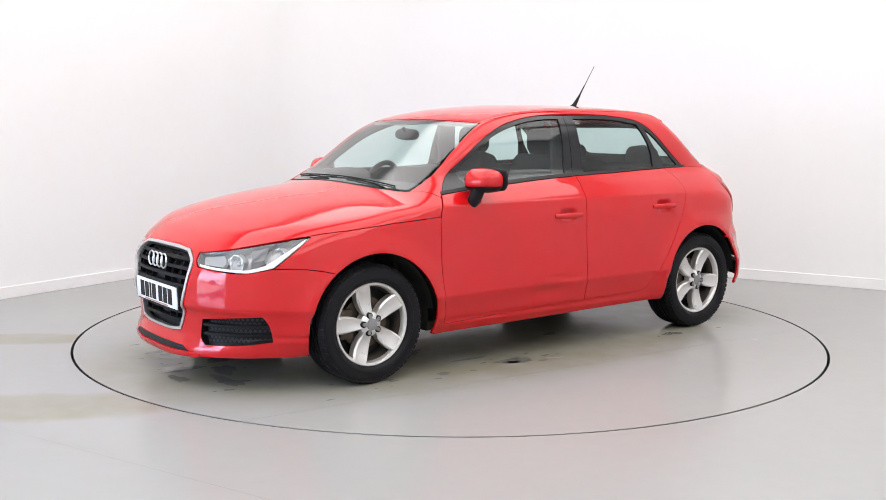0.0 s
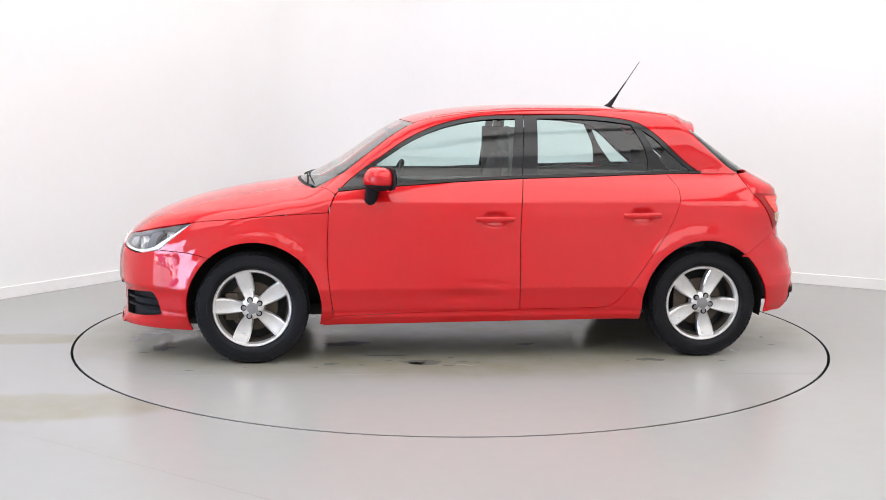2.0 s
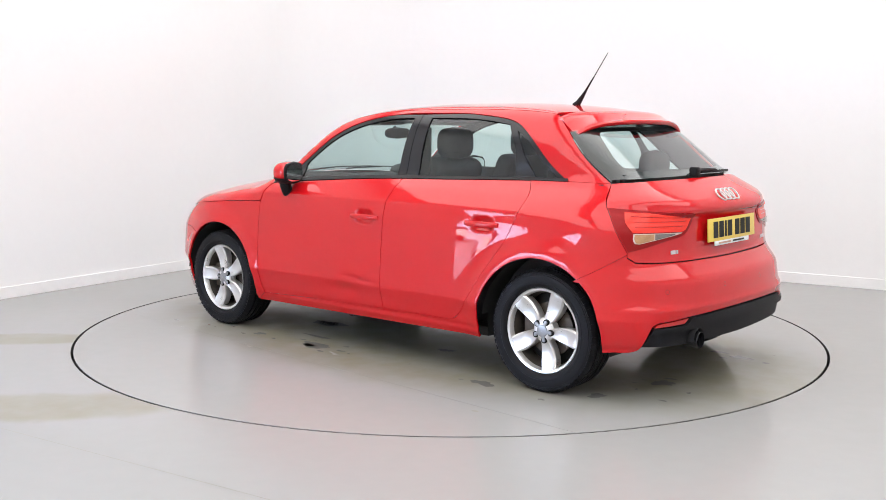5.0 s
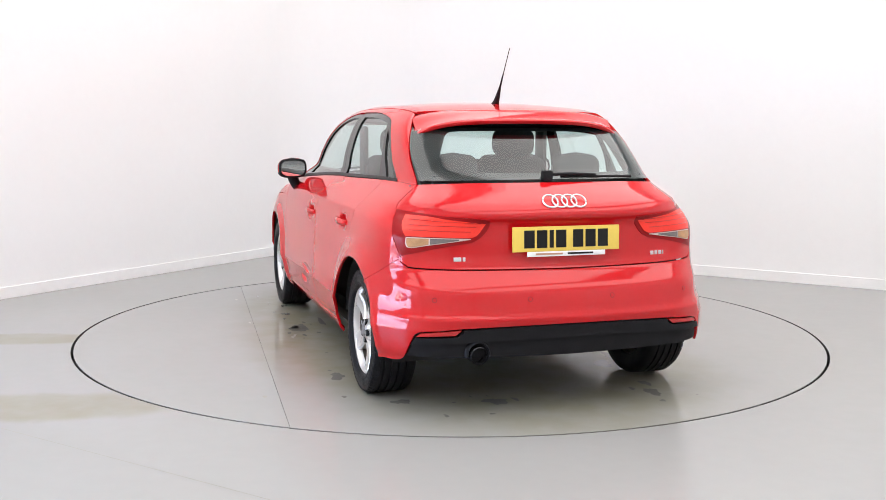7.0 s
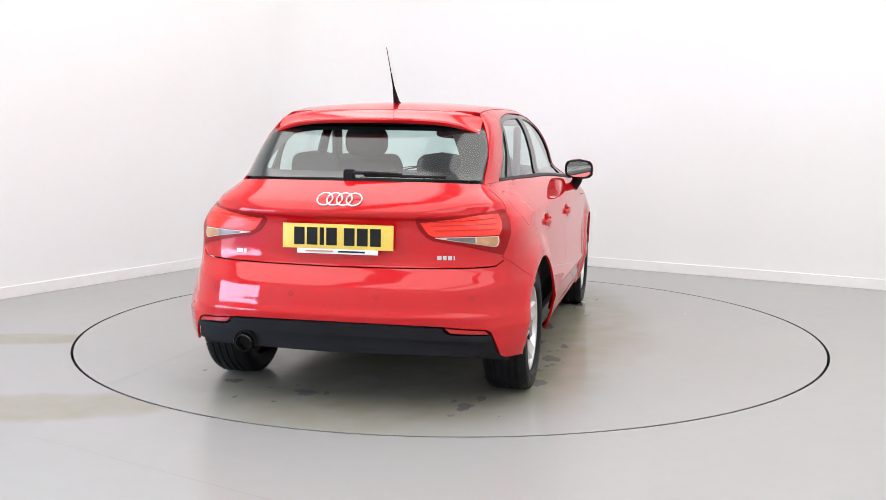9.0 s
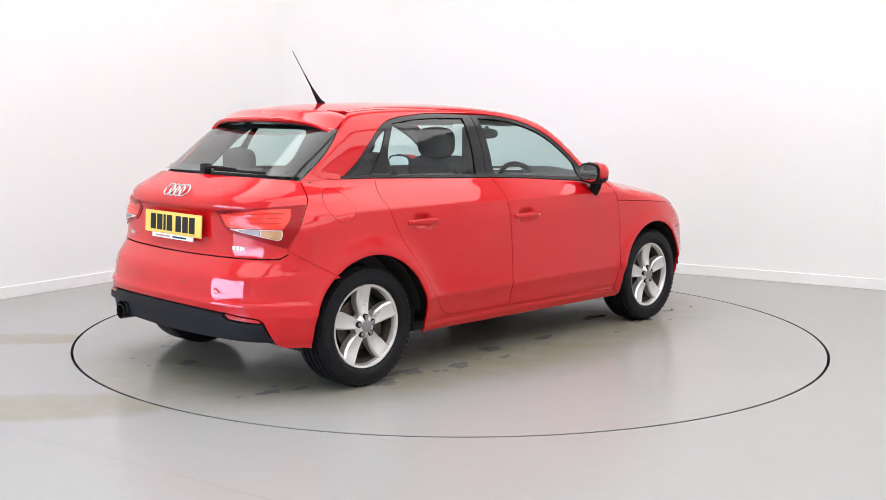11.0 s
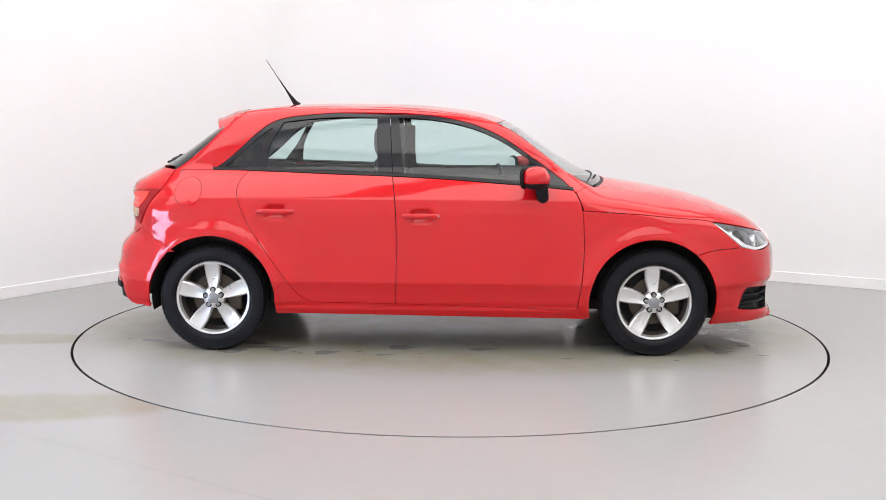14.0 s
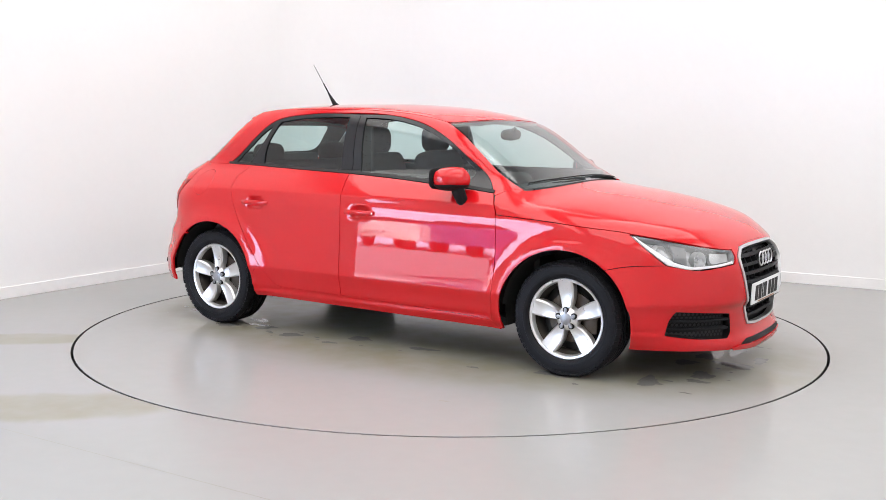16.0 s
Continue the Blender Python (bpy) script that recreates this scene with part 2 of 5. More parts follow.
def skin(p):
    x, y, z = p[..., 0], np.abs(p[..., 1]), p[..., 2]
    w = half_width(z)
    upper = smooth_step(0.86, 1.02, z)
    w = w * (1 - 0.048 * upper * (x + 0.2) ** 2) - (1 - upper) * 0.010 * (x / 1.3) ** 2
    for cx in (AXLE, -AXLE):
        r = np.hypot(x - cx, z - WHEEL_R)
        w = w + (0.020 if cx > 0 else 0.029) * np.exp(-((r - ARCH_R - 0.009) / (0.055 if cx > 0 else 0.070)) ** 2) * smooth_step(0.1, 0.3, z)
    for hx, hz in HANDLES:
        w = w - 0.020 * np.exp(-((x - hx) / 0.056) ** 4 - ((z - hz) / 0.032) ** 4)
    # shallow dent low in the front passenger-side door
    dent = np.exp(-(((x - 0.10) / 0.13) ** 2 + ((z - 0.365) / 0.035) ** 2))
    ripple = np.exp(-(((x + 0.02) / 0.11) ** 2 + ((z - 0.432 - 0.10 * x) / 0.016) ** 2))
    w = w - (0.013 * dent + 0.006 * ripple) * dented["amount"]
    xf, xr = front_line(z), -rear_line(z)
    xr = xr + (0.12 + 0.08 * upper) * y ** 2
    nf, nr = 2.8, corner(z)
    x1, x2 = 1.15, -1.0
    u = np.where(x > x1, (x - x1) / (xf - x1), np.where(x < x2, (x2 - x) / np.maximum(x2 - xr, 0.02), 0.0))
    n = np.where(x > 0, nf, nr)
    v = np.maximum(y / w, 1e-6)
    g = ((v ** n + np.maximum(u, 0) ** n) ** (1 / n) - 1) * 0.8
    shoulder = 0.09 * smooth_step(1.0, 1.35, x) * (1 - 0.6 * smooth_step(1.65, 1.95, x))
    t = top_line(x) - crown(x) * y ** 2 - shoulder * y ** 4
    b = (z - t) * 0.85
    k = edge_soft(x)
    h = np.maximum(k - np.abs(g - b), 0) / k
    return np.maximum(g, b) + h * h * k / 4


def meet(origin, way, far=3.0):
    lo, hi = np.zeros(len(origin)), np.full(len(origin), far)
    for _ in range(34):
        mid = (lo + hi) / 2
        out = skin(origin + way * mid[:, None]) > 0
        hi, lo = np.where(out, mid, hi), np.where(out, lo, mid)
    return origin + way * lo[:, None]


def normals(p):
    e = 0.004
    g = np.stack([skin(p + np.eye(3)[i] * e) - skin(p - np.eye(3)[i] * e) for i in range(3)], -1)
    return g / np.maximum(np.linalg.norm(g, axis=1, keepdims=True), 1e-9)


NOSE, TAIL, SPINE = 1.25, -1.15, 0.40


class Chart:
    """A way to spread a part of the skin flat: side (x, z), ring (x, turn round the length), rear (y, z), nose and tail (turn, z)."""

    def __init__(self, kind):
        self.kind = kind

    def flat(self, p):
        x, y, z = p[:, 0], p[:, 1], p[:, 2]
        if self.kind == "side":
            return np.stack([x, z], 1)
        if self.kind == "rear":
            return np.stack([y, z], 1)
        if self.kind == "ring":
            return np.stack([x, 0.75 * np.arctan2(y, z - SPINE)], 1)
        if self.kind == "nose":
            return np.stack([0.8 * np.arctan2(y, x - NOSE), z], 1)
        return np.stack([0.75 * np.arctan2(y, TAIL - x), z], 1)

    def lift(self, q):
        a, b = q[:, 0], q[:, 1]
        o, one = np.zeros_like(a), np.ones_like(a)
        if self.kind == "side":
            return meet(np.stack([a, o, b], 1), np.stack([o, one, o], 1))
        if self.kind == "rear":
            return meet(np.stack([o - 0.55, a, b], 1), np.stack([-one, o, o], 1))
        if self.kind == "ring":
            f = b / 0.75
            return meet(np.stack([a, o, o + SPINE], 1), np.stack([o, np.sin(f), np.cos(f)], 1))
        if self.kind == "nose":
            f = a / 0.8
            return meet(np.stack([o + NOSE, o, b], 1), np.stack([np.cos(f), np.sin(f), o], 1))
        f = a / 0.75
        return meet(np.stack([o + TAIL, o, b], 1), np.stack([-np.cos(f), np.sin(f), o], 1))


SIDE, RINGS, REAR, NOSES, TAILS = (Chart(k) for k in ("side", "ring", "rear", "nose", "tail"))


def smooth_line(pts, step=0.02):
    """Points along a rounded line through the given ones."""
    pts = np.array(pts, float)
    if len(pts) == 2:
        n = max(2, int(np.linalg.norm(pts[1] - pts[0]) / step) + 1)
        return pts[0] + (pts[1] - pts[0]) * np.linspace(0, 1, n)[:, None]
    out = []
    for i in range(len(pts) - 1):
        p0, p1, p2, p3 = pts[max(i - 1, 0)], pts[i], pts[i + 1], pts[min(i + 2, len(pts) - 1)]
        n = max(2, int(np.linalg.norm(p2 - p1) / step) + 1)
        s = np.linspace(0, 1, n, endpoint=False)[:, None]
        out.append(0.5 * (2 * p1 + (p2 - p0) * s + (2 * p0 - 5 * p1 + 4 * p2 - p3) * s ** 2 + (3 * p1 - p0 - 3 * p2 + p3) * s ** 3))
    out.append(pts[-1:])
    return np.concatenate(out)


def on_side(*pts):
    return SIDE.lift(smooth_line(pts))


def on_top(*pts):
    q = smooth_line(pts)
    o = np.zeros(len(q))
    return meet(np.stack([q[:, 0], q[:, 1], o + 0.5], 1), np.stack([o, o, o + 1], 1))


def on_rear(*pts):
    return REAR.lift(smooth_line(pts))


def on_nose(*pts):
    """Points given as (degrees from straight ahead, z)."""
    q = smooth_line([(0.8 * radians(a), z) for a, z in pts])
    return NOSES.lift(q)


def on_tail(*pts):
    q = smooth_line([(0.75 * radians(a), z) for a, z in pts])
    return TAILS.lift(q)


def arch(cx, a0, a1, r=ARCH_R, z=WHEEL_R, n=30):
    a = np.radians(np.linspace(a0, a1, n))
    return SIDE.lift(np.stack([cx + r * np.cos(a), z + r * np.sin(a)], 1))


def inset(q, d):
    """Draws a flat outline in by d; also makes it run counter-clockwise."""
    keep = [0]
    for i in range(1, len(q)):
        if np.linalg.norm(q[i] - q[keep[-1]]) > 1e-4:
            keep.append(i)
    q = q[keep]
    if np.linalg.norm(q[0] - q[-1]) < 1e-4:
        q = q[:-1]
    area = 0.5 * np.sum(q[:, 0] * np.roll(q[:, 1], -1) - np.roll(q[:, 0], -1) * q[:, 1])
    if area < 0:
        q = q[::-1]
    if d == 0:
        return q
    e = np.roll(q, -1, 0) - q
    e /= np.maximum(np.linalg.norm(e, axis=1, keepdims=True), 1e-9)
    nrm = np.stack([-e[:, 1], e[:, 0]], 1)
    m = nrm + np.roll(nrm, 1, 0)
    m /= np.maximum(np.sum(m * nrm, 1, keepdims=True), 0.5)
    return q + m * d


def fill(q, cell, holes=()):
    """Flat outline with holes to points and small faces, cut along a square net."""
    bm = bmesh.new()
    for loop in (q, *holes):
        vs = [bm.verts.new((a, b, 0)) for a, b in loop]
        for i in range(len(vs)):
            bm.edges.new((vs[i], vs[(i + 1) % len(vs)]))
    bmesh.ops.triangle_fill(bm, edges=bm.edges[:], use_beauty=True)
    lo, hi = q.min(0), q.max(0)
    for k in (0, 1):
        for c in np.arange(math.floor(lo[k] / cell) * cell + cell, hi[k], cell):
            co = (c, 0, 0) if k == 0 else (0, c, 0)
            no = (1, 0, 0) if k == 0 else (0, 1, 0)
            bmesh.ops.bisect_plane(bm, geom=bm.verts[:] + bm.edges[:] + bm.faces[:], plane_co=co, plane_no=no, dist=1e-6)
    bm.verts.index_update()
    pts = np.array([v.co[:2] for v in bm.verts])
    faces = []
    for f in bm.faces:
        idx = [v.index for v in f.verts]
        a = pts[idx]
        area = np.sum(a[:, 0] * np.roll(a[:, 1], -1) - np.roll(a[:, 0], -1) * a[:, 1])
        if abs(area) > 1e-9:
            faces.append(idx if area > 0 else idx[::-1])
    rim = np.array([(e.verts[0].index, e.verts[1].index) for e in bm.edges if len(e.link_faces) == 1])
    # keep only true edges, which lie on an outline
    mid = pts[rim].mean(1)
    near = np.full(len(mid), 9.0)
    for loop in (q, *holes):
        a, e = loop, np.roll(loop, -1, 0) - loop
        s = np.clip(((mid[:, None] - a) * e).sum(2) / np.maximum((e * e).sum(1), 1e-12), 0, 1)
        near = np.minimum(near, np.linalg.norm(mid[:, None] - a - s[..., None] * e, axis=2).min(1))
    rim = [tuple(r) for r in rim[near < 2e-5].tolist()]
    bm.free()
    return pts, faces, rim


def panel(name, outline, chart, mat, parent, label="", gap=0.0027, cell=0.035, lip=0.012, out=0.0, side=1, holes=(), both=False, back=False):
    """A sheet of the skin inside an outline, with its edge turned in. side -1: on the car's right; both: outline already spans the middle."""
    q = inset(chart.flat(np.concatenate(outline) if isinstance(outline, (list, tuple)) else outline), gap)
    hq = [inset(chart.flat(np.concatenate(h) if isinstance(h, (list, tuple)) else h), -gap) for h in holes]
    pts, faces, rim = fill(q, cell, hq)
    p = chart.lift(pts)
    n = normals(p)
    p = p + n * out
    # outward facing
    f0 = faces[len(faces) // 2]
    a, b, c = p[f0[0]], p[f0[1]], p[f0[2]]
    flip = np.dot(np.cross(b - a, c - a), n[f0[0]]) < 0
    if flip:
        faces = [f[::-1] for f in faces]
    verts, nors = [p], [n]
    base = len(p)
    used = sorted({i for e in rim for i in e})
    if lip:
        where = {i: k for k, i in enumerate(used)}
        top, low = p[used], p[used] - n[used] * lip
        verts += [top, low]
        nors += [np.zeros_like(top), np.zeros_like(low)]
        m = len(used)
        for i, j in rim:
            a, b = where[i], where[j]
            faces.append([base + a, base + b, base + m + b, base + m + a])
    if back:
        k0 = sum(len(v) for v in verts)
        verts.append(p - n * back)
        nors.append(-n)
        faces += [[k0 + i for i in f[::-1]] for f in faces[:len(faces) - (len(rim) if lip else 0)]]
    v, nn = np.concatenate(verts), np.concatenate(nors)
    if side < 0:
        v, nn = v * (1, -1, 1), nn * (1, -1, 1)
        faces = [f[::-1] for f in faces]
    me = bpy.data.meshes.new(name)
    me.from_pydata(v.tolist(), [], faces)
    me.polygons.foreach_set("use_smooth", [True] * len(me.polygons))
    me.update()
    me.normals_split_custom_set_from_vertices(nn.tolist())
    me.materials.append(mat)
    ob = new(name, me)
    ob.parent = parent
    if label:
        tagged(ob, label=label)
    return ob


def mirrored(p):
    return p * np.array((1, -1, 1))


def whole(half):
    """A half outline from the middle out and back to the middle, closed over the other side."""
    h = np.concatenate(half)
    return [h, mirrored(h[::-1])]


# ---- room ----
def slab(name, a0, a1, b0, b1, z0, z1, mat, bevel=0.0):
    bm = bmesh.new()
    vs = box(bm, a0, a1, b0, b1, z0, z1, bevel)
    m = Matrix(((DL.x, DR.x, 0, CORNER.x), (DL.y, DR.y, 0, CORNER.y), (0, 0, 1, 0), (0, 0, 0, 1)))
    bmesh.ops.transform(bm, matrix=m, verts=bm.verts[:])
    bmesh.ops.recalc_face_normals(bm, faces=bm.faces[:])
    return part(name, bm, mat, None, smooth=False)


WALL = material("white_wall_paint", (0.782, 0.784, 0.788), 0.7, var=0.015, scale=1.2, bump=0.05, bump_scale=40)
BOARD = material("white_skirting_paint", (0.80, 0.80, 0.80), 0.45, var=0.03, scale=3)


def floor_material(name, stains_and_shade, beige=(0.265, 0.250, 0.208), damp=0.20):
    """Grey resin floor; beige patches are soil, on the turntable also painted shade round the car: centre x, y, half
    length, half width, turn in degrees, strength.
    """
    m = material(name, (0.315, 0.313, 0.309), 0.22, var=0.03, scale=0.9, spec=0.13)
    n, l = m.node_tree.nodes, m.node_tree.links
    b = n["Principled BSDF"]
    coord = n["Texture Coordinate"]
    base = b.inputs["Base Color"].links[0].from_socket
    wob = n.new("ShaderNodeTexNoise")
    wob.inputs["Scale"].default_value, wob.inputs["Detail"].default_value = 2.2, 6
    l.new(coord.outputs["Object"], wob.inputs["Vector"])
    push = n.new("ShaderNodeVectorMath")
    push.operation = "MULTIPLY_ADD"
    push.inputs[1].default_value = (0.30, 0.30, 0)
    l.new(wob.outputs["Color"], push.inputs[0])
    l.new(coord.outputs["Object"], push.inputs[2])
    streak = n.new("ShaderNodeTexNoise")
    streak.inputs["Scale"].default_value, streak.inputs["Detail"].default_value = 5.0, 5
    l.new(coord.outputs["Object"], streak.inputs["Vector"])
    total = None
    for x, y, rx, ry, turn, much in stains_and_shade:
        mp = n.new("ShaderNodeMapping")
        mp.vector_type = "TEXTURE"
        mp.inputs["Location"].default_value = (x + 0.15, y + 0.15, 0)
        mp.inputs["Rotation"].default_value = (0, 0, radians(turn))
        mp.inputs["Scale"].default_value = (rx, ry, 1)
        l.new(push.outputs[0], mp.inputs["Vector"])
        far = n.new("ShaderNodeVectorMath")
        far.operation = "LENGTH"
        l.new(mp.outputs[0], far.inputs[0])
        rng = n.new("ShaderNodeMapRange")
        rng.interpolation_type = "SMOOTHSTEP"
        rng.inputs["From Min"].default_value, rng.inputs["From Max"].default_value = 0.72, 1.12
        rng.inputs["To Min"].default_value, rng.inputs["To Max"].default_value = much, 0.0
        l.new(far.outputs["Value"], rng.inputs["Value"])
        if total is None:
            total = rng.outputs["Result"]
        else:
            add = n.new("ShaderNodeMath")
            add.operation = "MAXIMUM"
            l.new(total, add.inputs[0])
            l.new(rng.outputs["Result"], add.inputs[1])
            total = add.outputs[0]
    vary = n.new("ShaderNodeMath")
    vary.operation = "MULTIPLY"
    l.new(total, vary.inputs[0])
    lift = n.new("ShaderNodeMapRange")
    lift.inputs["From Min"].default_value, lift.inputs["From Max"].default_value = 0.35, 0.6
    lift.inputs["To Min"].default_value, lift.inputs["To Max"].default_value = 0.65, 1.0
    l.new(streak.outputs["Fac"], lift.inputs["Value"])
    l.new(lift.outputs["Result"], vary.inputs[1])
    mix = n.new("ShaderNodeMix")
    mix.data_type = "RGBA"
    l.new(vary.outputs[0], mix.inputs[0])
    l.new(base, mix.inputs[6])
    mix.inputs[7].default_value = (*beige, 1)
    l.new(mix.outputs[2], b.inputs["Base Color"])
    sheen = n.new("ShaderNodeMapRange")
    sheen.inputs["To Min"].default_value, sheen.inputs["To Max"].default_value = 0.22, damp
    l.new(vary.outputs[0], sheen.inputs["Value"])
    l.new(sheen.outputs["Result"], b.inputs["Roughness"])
    return m


FLOOR = floor_material("grey_resin_floor", [(-2.75, -0.43, 1.0, 0.16, 2, 0.9), (-2.2, -1.86, 1.0, 0.26, 3, 1.0), (-3.0, -1.1, 0.5, 0.15, 10, 0.4)])
# one ellipse paints in the car's soft shade along with beige soil
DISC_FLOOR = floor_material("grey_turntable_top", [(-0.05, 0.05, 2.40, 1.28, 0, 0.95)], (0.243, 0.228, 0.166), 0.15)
WET = material("wet_patch", (0.19, 0.185, 0.17), 0.08, var=0.15, scale=6, spec=0.5)
GRIME = material("rubber_scuff", (0.16, 0.145, 0.125), 0.5, var=0.2, scale=20)
T_W = 0.2
# the left wall ends at a wide bay, open to daylight
BAY0, BAY_H = 7.6, 2.05
COVE = 0.9
for a0, a1, z0, text in ((COVE, BAY0, -0.02, "plain white painted studio wall"), (BAY0, ROOM_L + T_W, BAY_H, "plain white wall over the wide entrance")):
    tagged(slab("wall_left", a0, a1, -T_W, 0, z0, ROOM_H, WALL), text, "wall", kind="structure")
tagged(slab("wall_back", -T_W, 0, COVE, ROOM_R + T_W, -0.02, ROOM_H, WALL), "plain white painted studio wall", "wall", kind="structure")
tagged(slab("baseboard", COVE, BAY0, 0.0, 0.014, 0.0, 0.085, BOARD, 0.003), "low white painted skirting board", "baseboard", kind="structure")
tagged(slab("baseboard", 0.0, 0.014, COVE, ROOM_R, 0.0, 0.085, BOARD, 0.003), "low white painted skirting board", "baseboard", kind="structure")
tagged(slab("wall_right", 0, ROOM_L + T_W, ROOM_R, ROOM_R + T_W, -0.02, ROOM_H, WALL), "plain white painted studio wall", "wall", kind="structure")


def cove(name, r0, r1, z0, z1, mat):
    """A quarter-round piece of wall that joins the two back walls."""
    bm = bmesh.new()
    lathe(bm, [(r0, z0), (r0, z1), (r1, z1), (r1, z0), (r0, z0)], 24, "Z", arc=math.pi / 2, start=math.pi, centre=(COVE, COVE, 0))
    m = Matrix(((DL.x, DR.x, 0, CORNER.x), (DL.y, DR.y, 0, CORNER.y), (0, 0, 1, 0), (0, 0, 0, 1)))
    bmesh.ops.transform(bm, matrix=m, verts=bm.verts[:])
    bmesh.ops.remove_doubles(bm, verts=bm.verts[:], dist=1e-5)
    bmesh.ops.recalc_face_normals(bm, faces=bm.faces[:])
    return part(name, bm, mat, None)


tagged(cove("wall_corner", COVE, COVE + T_W, -0.02, ROOM_H, WALL), "rounded white corner of the studio wall", "wall", kind="structure")
tagged(cove("baseboard", COVE - 0.014, COVE - 0.0005, 0.0, 0.085, BOARD), "low white painted skirting board", "baseboard", kind="structure")
# front wall with the entrance opening
D0, D1, DH = 0.0, 1.65, 2.05
tagged(slab("wall_front", ROOM_L, ROOM_L + T_W, D1, ROOM_R, -0.02, ROOM_H, WALL), "plain white painted studio wall", "wall", kind="structure")
tagged(slab("wall_front", ROOM_L, ROOM_L + T_W, D0, D1, DH, ROOM_H, WALL), "plain white wall over the wide entrance", "wall", kind="structure")
tagged(slab("ceiling", -T_W, ROOM_L + T_W, -T_W, ROOM_R + T_W, ROOM_H, ROOM_H + 0.15, WALL), "plain white ceiling", "ceiling", kind="structure")

GLOW = bpy.data.materials.new("lamp_diffuser")
GLOW.use_nodes = True
GLOW.node_tree.nodes["Principled BSDF"].inputs["Emission Color"].default_value = (1, 0.978, 0.955, 1)
GLOW.node_tree.nodes["Principled BSDF"].inputs["Emission Strength"].default_value = 0.09
for b in LAMP_STRIPS:
    tagged(slab("ceiling_light", ROOM_L / 2 - STRIP_LONG / 2, ROOM_L / 2 + STRIP_LONG / 2, b - STRIP_WIDE / 2, b + STRIP_WIDE / 2, ROOM_H - 0.08, ROOM_H - 0.004, GLOW, 0.01), "long white luminous ceiling panel", "ceiling light", "ceiling panels")


def room_edge(angle):
    """Where a line from the turntable's middle at this angle meets the outer face of the walls."""
    way = Vector((math.cos(angle), math.sin(angle), 0))
    reach = []
    for flat, other, long in ((DL, DR, ROOM_L), (DR, DL, ROOM_R)):
        # across: the direction square to the other wall
        across = Vector((-other.y, other.x, 0))
        if across.dot(flat) < 0:
            across = -across
        for q in (CORNER - flat * T_W, CORNER + flat * (long + T_W)):
            k = across.dot(q) / across.dot(way) if abs(across.dot(way)) > 1e-6 else -1
            if k > 0:
                reach.append(k)
    return way * min(reach)


def build_yard():
    bm = bmesh.new()
    n = 240
    near = [bm.verts.new(room_edge(2 * math.pi * i / n) ) for i in range(n)]
    far = [bm.verts.new((400 * math.cos(2 * math.pi * i / n), 400 * math.sin(2 * math.pi * i / n), 0)) for i in range(n)]
    for i in range(n):
        bm.faces.new((near[i], far[i], far[(i + 1) % n], near[(i + 1) % n]))
    tagged(part("ground", bm, YARD, None, smooth=False), "pale concrete car park outside the entrance", "ground", kind="structure")


def build_floor():
    bm = bmesh.new()
    n = 240
    hole = RING + 0.006
    inner = [bm.verts.new((hole * math.cos(2 * math.pi * i / n), hole * math.sin(2 * math.pi * i / n), 0)) for i in range(n)]
    edge = [room_edge(2 * math.pi * i / n) for i in range(n)]
    far = [bm.verts.new(p) for p in edge]
    for i in range(n):
        bm.faces.new((inner[i], far[i], far[(i + 1) % n], inner[(i + 1) % n]))
    ground = tagged(part("floor", bm, FLOOR, None, smooth=False), "pale grey resin floor with faint beige stains", "floor", kind="structure")
    bm = bmesh.new()
    lathe(bm, [(hole, 0.0), (hole, -0.09), (0.001, -0.09)], n, "Z")
    part("pit", bm, DARK, ground, "dark pit under the turntable", smooth=False)
    # saw-cut joint in the floor
    bm = bmesh.new()
    a, b = Vector((-1.95, -2.16, 0.0005)), Vector((-0.45, -3.09, 0.0005))
    side = Vector((0.93, 1.5, 0)).normalized() * 0.0016
    bm.faces.new([bm.verts.new(p) for p in (a - side, b - side, b + side, a + side)])
    part("joint", bm, GRIME, ground, "thin filled floor joint", smooth=False)


build_floor()
build_yard()


def patch(x, y, rx, ry, seed, mat, parent, name, z=0.0007):
    """A thin spill with an uneven outline."""
    rnd = random.Random(seed)
    ph = [rnd.uniform(0, 6.28) for _ in range(5)]
    bm = bmesh.new()
    ring = []
    for k in range(48):
        a = 2 * math.pi * k / 48
        r = 1 + 0.22 * math.sin(2 * a + ph[0]) + 0.16 * math.sin(3 * a + ph[1]) + 0.10 * math.sin(5 * a + ph[2]) + 0.07 * math.sin(9 * a + ph[3]) + 0.04 * math.sin(14 * a + ph[4])
        ring.append(bm.verts.new((x + rx * r * math.cos(a), y + ry * r * math.sin(a), z)))
    bm.faces.new(ring)
    bmesh.ops.triangulate(bm, faces=bm.faces[:])
    return part(name, bm, mat, parent, smooth=False)


